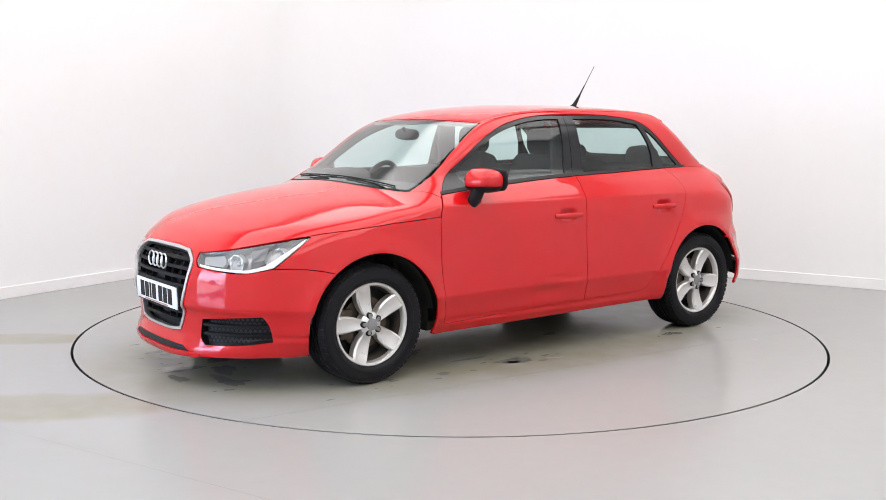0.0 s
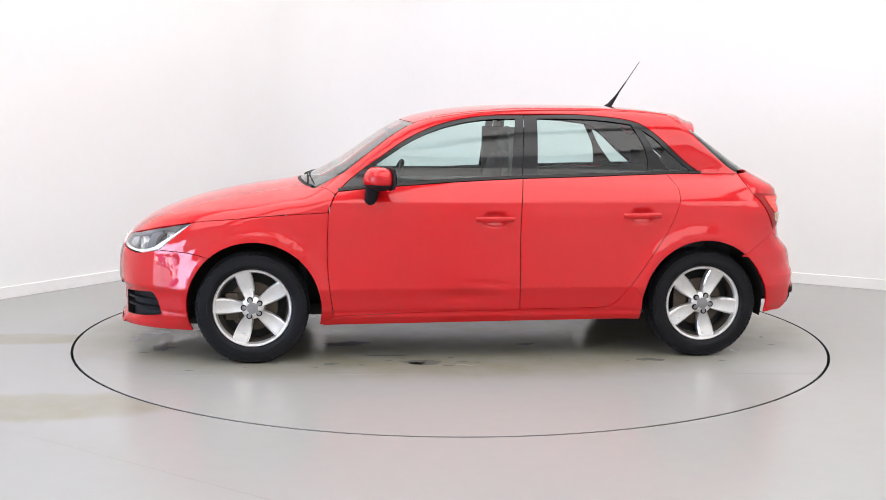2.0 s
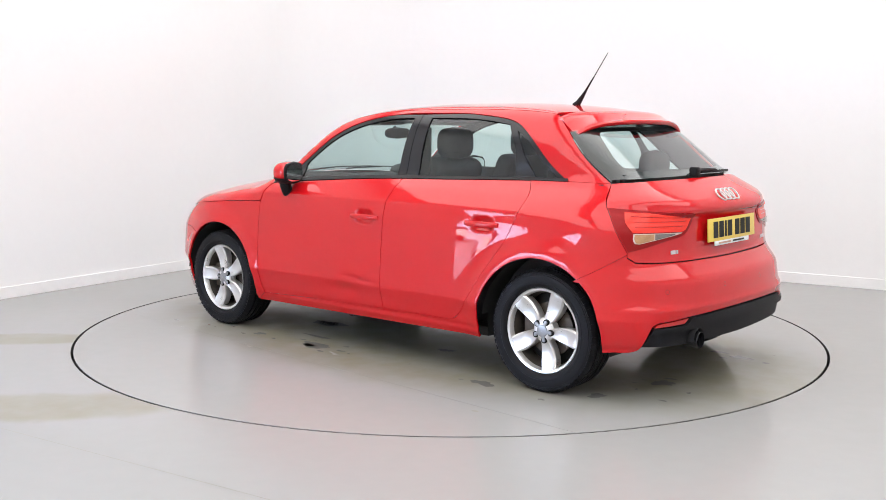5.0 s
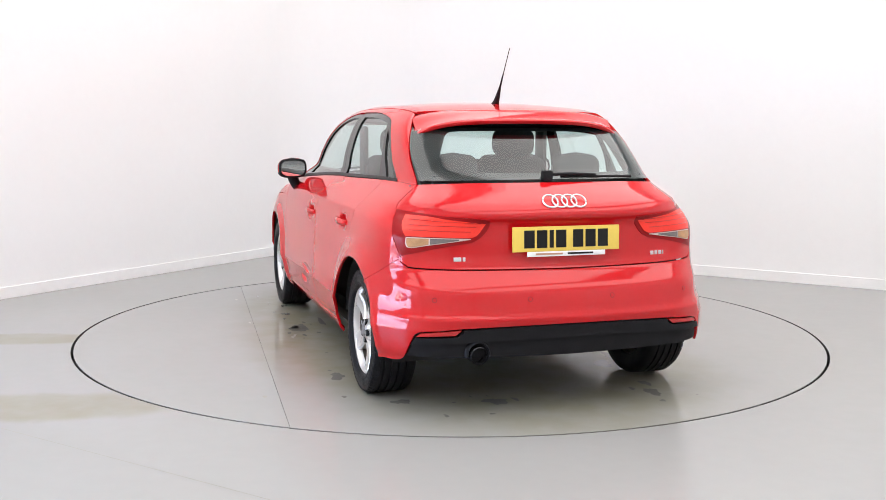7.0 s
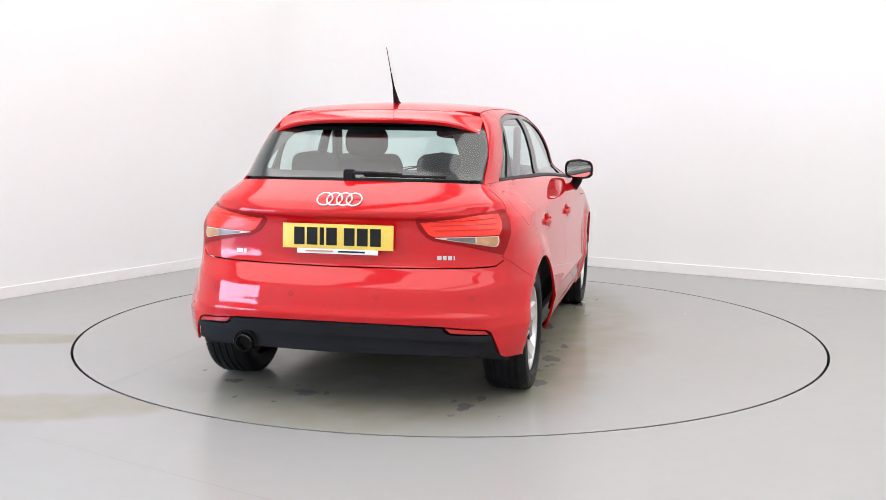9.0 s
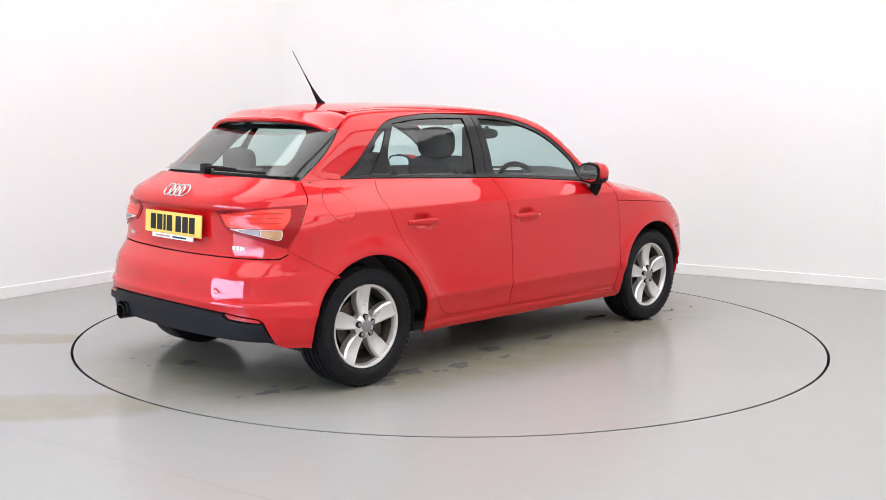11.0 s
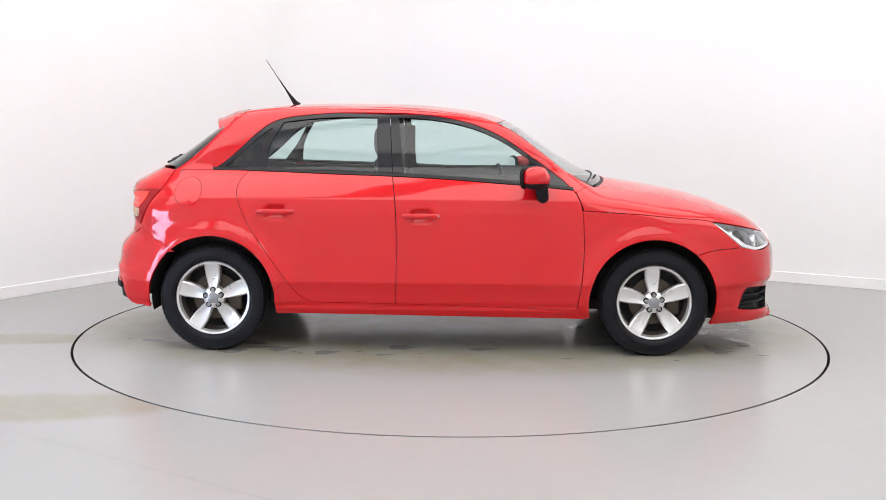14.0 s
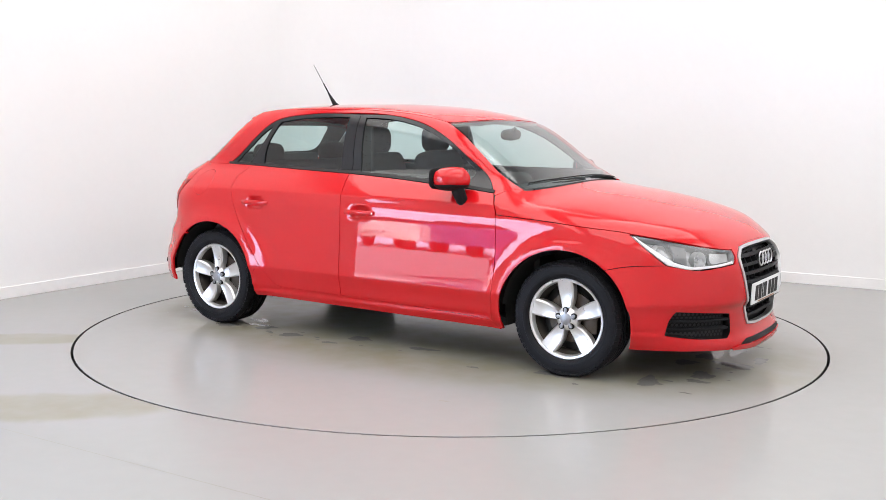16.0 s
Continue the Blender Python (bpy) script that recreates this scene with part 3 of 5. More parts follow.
def build_turntable():
    r = RING - 0.009
    bm = bmesh.new()
    lathe(bm, [(r, -0.003), (r, -0.05), (0.001, -0.05)], 240, "Z")
    lathe(bm, [(0.001, -0.012), (r - 0.004, -0.012)], 240, "Z")
    table = tagged(part("turntable", bm, DARK, None, smooth=False), "round flush grey turntable with damp marks and painted-in shade", "turntable")
    # the top is laid in two plates with a fine joint between them
    for low in (True, False):
        bm = bmesh.new()
        pts = [bm.verts.new((r * math.cos(2 * math.pi * i / 240), r * math.sin(2 * math.pi * i / 240), 0)) for i in range(240)]
        bm.faces.new(pts)
        no = Vector((0.064, 1, 0)).normalized()
        co = Vector((0, 1.20, 0)) + no * (-0.0009 if low else 0.0009)
        bmesh.ops.bisect_plane(bm, geom=bm.verts[:] + bm.edges[:] + bm.faces[:], plane_co=co, plane_no=no, clear_outer=low, clear_inner=not low)
        ex = bmesh.ops.extrude_face_region(bm, geom=bm.faces[:])
        bmesh.ops.translate(bm, vec=(0, 0, -0.008), verts=[v for v in ex["geom"] if isinstance(v, bmesh.types.BMVert)])
        bmesh.ops.recalc_face_normals(bm, faces=bm.faces[:])
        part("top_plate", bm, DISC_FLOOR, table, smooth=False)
    for k, (x, y, rx, ry) in enumerate(((1.82, 0.03, 0.10, 0.06), (1.74, -0.28, 0.05, 0.09), (1.72, 0.40, 0.05, 0.12), (1.63, 0.18, 0.06, 0.10), (-1.15, -0.50, 0.07, 0.05), (-1.02, -0.62, 0.12, 0.03),
                                        (0.66, 0.42, 0.14, 0.05), (0.42, 0.74, 0.10, 0.02), (0.78, 0.08, 0.08, 0.05), (-0.4, 0.5, 0.05, 0.03), (1.55, -0.55, 0.05, 0.10), (0.95, -0.42, 0.10, 0.05), (0.2, -0.6, 0.09, 0.03), (1.9, 0.22, 0.04, 0.07))):
        patch(x, y, rx, ry, 40 + k, WET, table, "wet_patch")
    rnd = random.Random(7)
    # drips from the sills, the nose and the tail
    for k in range(70):
        zone = k % 5
        if zone < 2:
            x, y = rnd.uniform(-1.0, 1.0), OFF[1] + (1 if zone else -1) * rnd.gauss(0.80, 0.06)
        elif zone == 2:
            x, y = rnd.gauss(1.72, 0.10), rnd.uniform(-0.7, 0.75)
        elif zone == 3:
            x, y = rnd.gauss(-1.70, 0.12), rnd.uniform(-0.75, 0.8)
        else:
            x, y = OFF[0] + rnd.choice((-1, 1)) * AXLE + rnd.gauss(0, 0.16), OFF[1] + rnd.choice((-1, 1)) * rnd.gauss(0.80, 0.10)
        size = rnd.uniform(0.006, 0.020) if k % 4 else rnd.uniform(0.03, 0.07)
        patch(x, y, size * rnd.uniform(0.8, 2.0), size * rnd.uniform(0.5, 1.0), 200 + k, WET, table, "drip", 0.0010)
    for k, (x, y) in enumerate(((0.51, 1.19), (0.02, 0.985), (-0.01, 1.0), (0.05, 0.975), (-1.3, 1.35), (0.9, -1.45))):
        patch(x, y, 0.022, 0.009, 80 + k, GRIME, table, "scuff", 0.0006)
    return table


turntable = build_turntable()
for k, (x, y) in enumerate(((1.87, -2.42), (2.51, -1.74), (-1.55, 0.95))):
    scuff = patch(x, y, 0.010, 0.022, 90 + k, GRIME, None, "floor_scuff", 0.0006)
    tagged(scuff, "small dark scuff on the grey floor", "scuff", "floor scuffs")

# cars parked across the yard, outside the entrance
def parked_car(paint):
    base = new("parked_car")
    side = [(-2.05, 0.32), (-2.08, 0.70), (-1.98, 0.95), (-0.75, 0.98), (0.95, 0.96), (1.75, 0.84), (2.02, 0.66), (2.05, 0.30)]
    cabin = [(-1.98, 0.95), (-1.62, 1.38), (-1.10, 1.46), (-0.10, 1.45), (0.30, 1.36), (0.98, 0.95)]
    for name, outline, half, mat, lean in (("body", side, 0.86, paint, 0.0), ("window_band", cabin, 0.78, GLOSS_BLACK, 0.30), ("roof", [(-1.66, 1.375), (-1.12, 1.475), (-0.08, 1.468), (0.34, 1.355)], 0.60, paint, 0.0)):
        bm = bmesh.new()
        rows = [[bm.verts.new((x, k * (half - lean * (z - 0.95)), z)) for x, z in outline] for k in (-1, 1)]
        n = len(outline)
        for i in range(n):
            bm.faces.new((rows[0][i], rows[0][(i + 1) % n], rows[1][(i + 1) % n], rows[1][i]))
        bm.faces.new(rows[0][::-1])
        bm.faces.new(rows[1])
        bmesh.ops.recalc_face_normals(bm, faces=bm.faces[:])
        bmesh.ops.bevel(bm, geom=bm.edges[:], offset=0.03, segments=2, affect="EDGES")
        part(name, bm, mat, base)
    for x in (-1.28, 1.28):
        for k in (-1, 1):
            bm = bmesh.new()
            lathe(bm, [(0.001, 0.02), (0.20, 0.02), (0.21, 0.03), (0.31, 0.02), (0.32, -0.10), (0.31, -0.20), (0.001, -0.20)], 24, centre=(x, 0.80, 0.312))
            if k < 0:
                bmesh.ops.scale(bm, vec=(1, -1, 1), verts=bm.verts[:])
            bmesh.ops.recalc_face_normals(bm, faces=bm.faces[:])
            part("wheel", bm, RUBBER, base)
    return base


YARD_OUT = Vector((-0.763, -0.646, 0))


def yard_backdrop():
    """A long ribbed unseen backdrop, added behind the parked cars to tint reflections blue."""
    along = Vector((-YARD_OUT.y, YARD_OUT.x, 0))
    mid = YARD_OUT * 32
    m = Matrix(((along.x, YARD_OUT.x, 0, mid.x), (along.y, YARD_OUT.y, 0, mid.y), (0, 0, 1, 0), (0, 0, 0, 1)))
    bm = bmesh.new()
    box(bm, -30, 30, 0, 12, 0, 5.5)
    for k in range(100):
        box(bm, -29.9 + k * 0.6, -29.6 + k * 0.6, -0.05, 0.0, 0.3, 5.4)
    bmesh.ops.transform(bm, matrix=m, verts=bm.verts[:])
    tagged(part("backdrop", bm, BACKDROP_BLUE, None, smooth=False), "unseen pale blue-grey backdrop added across the yard", "building", kind="structure")


yard_backdrop()
for k, (tint, words) in enumerate((((0.45, 0.46, 0.48), "pale grey"), ((0.55, 0.55, 0.56), "silver"), ((0.03, 0.06, 0.20), "dark blue"), ((0.62, 0.63, 0.66), "pale silver"), ((0.20, 0.28, 0.45), "light blue"), ((0.70, 0.70, 0.70), "white"), ((0.02, 0.02, 0.022), "black"), ((0.35, 0.36, 0.37), "grey"))):
    ob = parked_car(material("parked_" + words.replace(" ", "_") + "_paint", tint, 0.35, 0.2, 0.8, 0.05, 3.0))
    spot = Vector((-18.3, -15.5, 0)) + YARD_OUT * (2.0 * (k % 2)) + Vector((0.646, -0.763, 0)) * ((k - 3.5) * 3.0)
    ob.matrix_world = pose(spot.x, spot.y, spot.z, 0, 0, -20 + 8 * k)
    tagged(ob, words + " hatchback parked in the yard outside", "car", "parked cars")

# ---- car ----
car = new("car")
tagged(car, "bright red five-door hatchback with silver alloy wheels", "car")


def place(ob):
    ob.location = OFF
    return ob


# lines that neighbouring panels share, as seen from the side (x, z)
HOOD_SEAM = [(1.568, 0.757), (1.48, 0.769), (1.32, 0.782), (1.17, 0.796), (1.01, 0.806), (0.839, 0.816)]
FENDER_BACK = [(0.785, 0.925), (0.812, 0.880), (0.833, 0.816), (0.842, 0.70), (0.842, 0.52), (0.822, 0.33), (0.808, 0.256)]
DOOR_MID = [(-0.229, 0.992), (-0.212, 0.896), (-0.203, 0.805), (-0.198, 0.683), (-0.197, 0.498), (-0.200, 0.286)]
REAR_DOOR_BACK = [(-1.053, 1.016), (-1.092, 0.961), (-1.099, 0.916), (-1.081, 0.84), (-1.024, 0.717), (-0.921, 0.568), (-0.815, 0.417), (-0.745, 0.328), (-0.700, 0.298), (-0.65, 0.290)]
BELT = [(0.785, 0.925), (0.60, 0.942), (0.40, 0.956), (0.09, 0.977), (-0.229, 0.992)]
BELT_REAR = [(-0.229, 0.992), (-0.53, 1.000), (-0.84, 1.010), (-1.053, 1.016), (-1.262, 1.018)]
SILL_TOP = [(0.808, 0.256), (0.40, 0.270), (-0.200, 0.284), (-0.65, 0.289)]
ROOF_ARCH = [(0.785, 0.925), (0.717, 0.990), (0.56, 1.100), (0.403, 1.206), (0.248, 1.278), (0.092, 1.318), (-0.064, 1.338), (-0.22, 1.346), (-0.53, 1.346), (-0.69, 1.336), (-0.84, 1.318), (-0.937, 1.284), (-1.033, 1.210), (-1.16, 1.092), (-1.262, 1.018)]
SCREEN_EDGE = [(0.905, 0.630), (0.80, 0.628), (0.60, 0.592), (0.45, 0.558), (0.352, 0.535)]
TAIL_EDGE = [(-1.487, 1.016), (-1.510, 0.955), (-1.534, 0.912), (-1.575, 0.862), (-1.608, 0.81), (-1.630, 0.768), (-1.660, 0.705)]
BUMPER_TOP_REAR = [(-1.660, 0.705), (-1.61, 0.670), (-1.53, 0.620), (-1.44, 0.570)]
A_FRONT = (0.800, 0.912)
C_EDGE = [(-1.12, 1.336), (-1.205, 1.262), (-1.315, 1.150), (-1.41, 1.070), (-1.487, 1.016)]

DOORS = {}
for s in (1, -1):
    dented["amount"] = 1.0 if s > 0 else 0.0
    # front wing
    wing = [on_side(*HOOD_SEAM), on_side((0.833, 0.816), *FENDER_BACK[3:]), on_side((0.808, 0.256), (0.868, 0.212)),
            arch(AXLE, 195, 50), on_side((AXLE + ARCH_R * math.cos(radians(50)), WHEEL_R + ARCH_R * math.sin(radians(50))), (1.53, 0.592), (1.60, 0.603)), on_nose((57.5, 0.608), (55.3, 0.609)),
            on_nose((55.3, 0.609), (61.3, 0.680), (67.3, 0.753))]
    place(panel("front_wing", wing, SIDE, PAINT, car, side=s, gap=0.0016))
    front_door = [on_side(*BELT), on_side(*DOOR_MID), on_side(*SILL_TOP[:3][::-1]), on_side(*FENDER_BACK[::-1])]
    DOORS[s, 0] = place(panel("front_door", front_door, SIDE, PAINT, car, side=s, cell=0.016, gap=0.0021))
    rear_door = [on_side(*BELT_REAR[:4]), on_side(*REAR_DOOR_BACK), on_side(*SILL_TOP[2:][::-1]), on_side(*DOOR_MID[::-1])]
    DOORS[s, 1] = place(panel("rear_door", rear_door, SIDE, PAINT, car, side=s, cell=0.016, gap=0.0021))
    sill = [on_side(*SILL_TOP), on_side(*REAR_DOOR_BACK[::-1][:4]), on_side((-0.815, 0.417), (-0.866, 0.36), (-0.880, 0.30)), on_side((-0.880, 0.30), (-0.872, 0.222)),
            on_side((-0.872, 0.222), (-0.2, 0.216), (0.868, 0.205)), on_side((0.868, 0.205), (0.868, 0.212), (0.808, 0.256))]
    place(panel("sill", sill, SIDE, PAINT, car, side=s, gap=0.0004, cell=0.02))
    # quarter panel
    quarter = [on_side(*BELT_REAR[3:]), on_side((-1.262, 1.018), (-1.487, 1.016)), on_side(*TAIL_EDGE), on_side(*BUMPER_TOP_REAR),
               on_side((-1.44, 0.570), (AXLE * -1 - ARCH_R * math.cos(radians(48)), WHEEL_R + ARCH_R * math.sin(radians(48)))),
               arch(-AXLE, 132, -1)[::1], on_side((-0.8766, 0.30), (-0.866, 0.36), (-0.815, 0.417)), on_side(*REAR_DOOR_BACK[:7][::-1])]
    flap = SIDE.lift(np.array([(-1.375 + 0.078 * math.cos(a), 0.900 + 0.078 * math.sin(a)) for a in np.linspace(0, 2 * math.pi, 40, endpoint=False)]))
    place(panel("rear_wing", quarter, SIDE, PAINT, car, side=s, gap=0.0006, holes=[flap] if s < 0 else ()))
    if s < 0:
        place(panel("fuel_flap", flap, SIDE, PAINT, car, "round red fuel flap", side=s, gap=0.0012))
    # pillars and roof rail in one frame round the side windows
    frame_in = on_side(*ROOF_ARCH)
    frame_out = [on_side((0.785, 0.925), A_FRONT), on_top((0.885, 0.655), *SCREEN_EDGE), on_top((0.352, 0.535), (0.25, 0.533), (-0.20, 0.520), (-0.70, 0.510), (-1.10, 0.500)),
                 on_side(*C_EDGE)]
    side_frame = [frame_in[::-1], *frame_out, on_side((-1.487, 1.016), (-1.262, 1.018))]
    place(panel("side_frame", side_frame, RINGS, PAINT, car, side=s, gap=0.001))

# hood, roof
hood_side = on_side(*HOOD_SEAM)
hood = whole([on_nose((0.01, 0.688), (8, 0.688), (17, 0.684), (26, 0.668), (38, 0.688), (52, 0.724), (62, 0.747), (67, 0.757)), hood_side, on_side((0.839, 0.816), (0.818, 0.872), A_FRONT),
              on_top((0.885, 0.655), (0.925, 0.60), (0.985, 0.40), (1.015, 0.20), (1.02, 0.001))])
place(panel("hood", hood, RINGS, PAINT, car, "red hood with two soft creases", gap=0.0018))
roof = whole([on_top((0.415, 0.001), (0.405, 0.25), (0.378, 0.45), (0.352, 0.535)), on_top((0.352, 0.535), (0.25, 0.533), (-0.20, 0.520), (-0.70, 0.510), (-1.10, 0.500)), on_top((-1.10, 0.500), (-1.14, 0.3), (-1.15, 0.001))])
place(panel("roof", roof, RINGS, PAINT, car))
screen = whole([on_top((1.005, 0.001), (1.0, 0.20), (0.965, 0.42), (0.905, 0.610)), on_top((0.905, 0.610), (0.80, 0.615), (0.60, 0.585), (0.45, 0.552), (0.355, 0.530)), on_top((0.355, 0.530), (0.381, 0.45), (0.408, 0.25), (0.418, 0.001))])
place(panel("windscreen", screen, RINGS, GLASS, car, "curved tinted windscreen", lip=0)).visible_shadow = False

# tailgate: painted lower part and glass
gate = whole([on_rear((0.001, 1.030), (0.40, 1.028), (0.58, 1.020)), on_side(*TAIL_EDGE),
              on_rear((0.726, 0.692), (0.705, 0.6745), (0.675, 0.666), (0.45, 0.660), (0.001, 0.656))])
place(panel("tailgate", gate, REAR, PAINT, car, "red tailgate with a folded ridge", cell=0.025, gap=0.0008))
gate_glass = whole([on_rear((0.001, 1.285), (0.30, 1.285), (0.46, 1.280)), on_side(*C_EDGE[1:]), on_rear((0.585, 1.032), (0.40, 1.036), (0.001, 1.040))])
place(panel("rear_window", gate_glass, REAR, GLASS, car, "tinted rear window", lip=0)).visible_shadow = False

# front bumper with the openings
GRILLE = [on_nose((0.01, 0.682), (12, 0.681), (20.5, 0.674)), on_nose((20.5, 0.674), (24.5, 0.64), (25.5, 0.60), (24, 0.52), (20.5, 0.36), (17.5, 0.275)), on_nose((17.5, 0.275), (10, 0.262), (0.01, 0.260))]
FOG = [on_nose((29.5, 0.350), (42, 0.368), (51.5, 0.378)), on_nose((51.5, 0.378), (53.6, 0.33), (54.6, 0.256)), on_nose((54.6, 0.256), (44, 0.236), (30.5, 0.226)), on_nose((30.5, 0.226), (28.5, 0.26), (29.5, 0.350))]
LAMP = [on_nose((26.5, 0.668), (38, 0.686), (52, 0.720), (63, 0.746), (67, 0.752)), on_nose((67, 0.752), (61, 0.682), (55, 0.612)), on_nose((55, 0.612), (48, 0.590), (45, 0.588), (36, 0.596), (28, 0.606)), on_nose((28, 0.606), (26.5, 0.635), (26.5, 0.668))]
bumper = whole([on_nose((0.01, 0.690), (12, 0.689), (20.5, 0.684), (26.3, 0.670)), on_nose((26.3, 0.670), (26.2, 0.635), (27.8, 0.602)), on_nose((27.8, 0.602), (36, 0.592), (45, 0.584), (55, 0.608)),
                on_nose((55, 0.608), (57.5, 0.607)), on_side((1.60, 0.602), (1.53, 0.591), (AXLE + ARCH_R * math.cos(radians(50)), WHEEL_R + ARCH_R * math.sin(radians(50)))), arch(AXLE, 50, -15), on_nose((66.5, 0.173), (53, 0.172), (40, 0.170), (27, 0.163), (10, 0.150), (0.01, 0.148))])
place(panel("front_bumper", bumper, NOSES, PAINT, car, cell=0.03, gap=0.0010, holes=[whole(GRILLE), FOG, [mirrored(np.concatenate(FOG))], ]))
rear_bumper = whole([on_rear((0.001, 0.652), (0.45, 0.656), (0.675, 0.662), (0.705, 0.670), (0.726, 0.687)), on_side(*BUMPER_TOP_REAR), on_side((-1.44, 0.570), (AXLE * -1 - ARCH_R * math.cos(radians(48)), WHEEL_R + ARCH_R * math.sin(radians(48)))),
                     arch(-AXLE, 132, 188), on_side((-1.590, 0.25), (-1.643, 0.257)), on_tail((56, 0.256), (54, 0.258), (51.5, 0.271), (49.9, 0.309), (47.9, 0.374)), on_tail((47.9, 0.374), (46.3, 0.395), (40, 0.404), (34.5, 0.412), (20, 0.418), (0.01, 0.420))])
place(panel("rear_bumper", rear_bumper, TAILS, PAINT, car, cell=0.02, gap=0.0010))
diffuser = whole([on_tail((0.01, 0.416), (20, 0.414), (34.6, 0.407)), on_tail((34.6, 0.407), (36.4, 0.379)), on_tail((36.4, 0.379), (47.5, 0.371)), on_tail((47.5, 0.371), (49.6, 0.309), (51.0, 0.278)), on_tail((51.0, 0.278), (25, 0.274), (0.01, 0.270))])
place(panel("rear_valance", diffuser, TAILS, PLASTIC, car, "matt black plastic lower valance", out=-0.010, lip=0.05))
valance_top = whole([on_tail((0.01, 0.415), (20, 0.413), (34.6, 0.406)), on_tail((34.6, 0.406), (36.4, 0.378), (47.3, 0.370)), on_tail((47.3, 0.370), (48.2, 0.345)), on_tail((48.2, 0.345), (36, 0.350), (20, 0.358), (0.01, 0.360))])
place(panel("valance_ledge", valance_top, TAILS, PLASTIC, car, "black plastic ledge along the bumper", out=0.010, lip=0.03, cell=0.03, gap=0.0))


# side windows: black surround with three panes
PANE_F = [[(0.585, 0.972), (0.40, 0.982), (0.10, 0.998), (-0.165, 1.010)], [(-0.165, 1.010), (-0.200, 1.318)],
          [(-0.200, 1.318), (-0.06, 1.314), (0.092, 1.294), (0.25, 1.251), (0.40, 1.180), (0.56, 1.073), (0.597, 1.045), (0.606, 1.020), (0.585, 0.972)]]
PANE_R = [[(-0.318, 1.014), (-0.60, 1.022), (-0.952, 1.030)], [(-0.952, 1.030), (-0.935, 1.152), (-0.862, 1.290)], [(-0.862, 1.290), (-0.70, 1.311), (-0.53, 1.320), (-0.327, 1.320)], [(-0.327, 1.320), (-0.318, 1.014)]]
PANE_Q = [[(-0.925, 1.258), (-0.997, 1.208), (-1.10, 1.112), (-1.195, 1.034)], [(-1.195, 1.034), (-1.075, 1.033)], [(-1.075, 1.033), (-0.985, 1.151), (-0.925, 1.258)]]
for s in (1, -1):
    panes = [[on_side(*seg) for seg in pane] for pane in (PANE_F, PANE_R, PANE_Q)]
    front_trim = [on_side(*BELT), on_side((-0.229, 0.992), (-0.252, 1.340)), on_side((-0.252, 1.340), *ROOF_ARCH[:7][::-1])]
    rear_trim = [on_side(*BELT_REAR), on_side(*ROOF_ARCH[8:][::-1], (-0.252, 1.340)), on_side((-0.252, 1.340), (-0.229, 0.992))]
    ft = place(panel("window_frame", front_trim, SIDE, GLOSS_BLACK, car, "gloss black window surround", side=s, holes=[panes[0]], gap=0.002, out=-0.003))
    rt = place(panel("window_frame", rear_trim, SIDE, GLOSS_BLACK, car, "gloss black window surround", side=s, holes=[panes[1], panes[2]], gap=0.002, out=-0.003))
    for owner, outline in ((ft, panes[0]), (rt, panes[1]), (rt, panes[2])):
        pane = panel("pane", outline, SIDE, GLASS, owner, side=s, lip=0, gap=-0.004, out=-0.010)
        pane.visible_shadow = False
    for line, owner in ((BELT, ft), (BELT_REAR, rt)):
        strip = [on_side(*line), on_side(*[(x, z + 0.014) for x, z in line[::-1]])]
        panel("seal", strip, SIDE, SEAL, owner, side=s, gap=0.0, out=0.004, lip=0.008)
    # rubbing lip along the wheel arches, inner liners
    for cx in (AXLE, -AXLE):
        bm = bmesh.new()
        lathe(bm, [(0.367, 0.745), (0.367, 0.45), (0.06, 0.43)], 36, "Y", arc=radians(206), start=radians(-13), centre=(cx, 0, WHEEL_R))
        lathe(bm, [(0.361, 0.80), (0.3675, 0.74)], 30, "Y", arc=radians(168), start=radians(6), centre=(cx, 0, WHEEL_R))
        if s < 0:
            bmesh.ops.scale(bm, vec=(1, -1, 1), verts=bm.verts[:])
        place(part("arch_liner", bm, DARK, car, "matt black wheel arch liner"))


# wheels
def spoke(bm, turn):
    """One broad petal-shaped spoke, pointing along +x before its turn; the face looks to +y."""
    rows = []
    for k in range(11):
        f = k / 10
        r = 0.040 + 0.163 * f
        wide = 0.021 + 0.023 * math.sin(min(f * 1.25, 1.0) * math.pi / 2) - 0.002 * max(0, f - 0.72) / 0.28
        face = -0.012 - 0.014 * math.sin(math.pi * min(f * 1.1, 1)) + 0.004 * f
        row = []
        for a, d in ((-1.0, -0.050), (-1.0, -0.010), (-0.80, -0.0015), (-0.4, -0.0045), (0, -0.0055), (0.4, -0.0045), (0.80, -0.0015), (1.0, -0.010), (1.0, -0.050)):
            row.append(bm.verts.new(Matrix.Rotation(-turn, 3, "Y") @ Vector((r, face + d, wide * a))))
        rows.append(row)
    for p, q in zip(rows, rows[1:]):
        for k in range(len(p) - 1):
            bm.faces.new((p[k], p[k + 1], q[k + 1], q[k]))


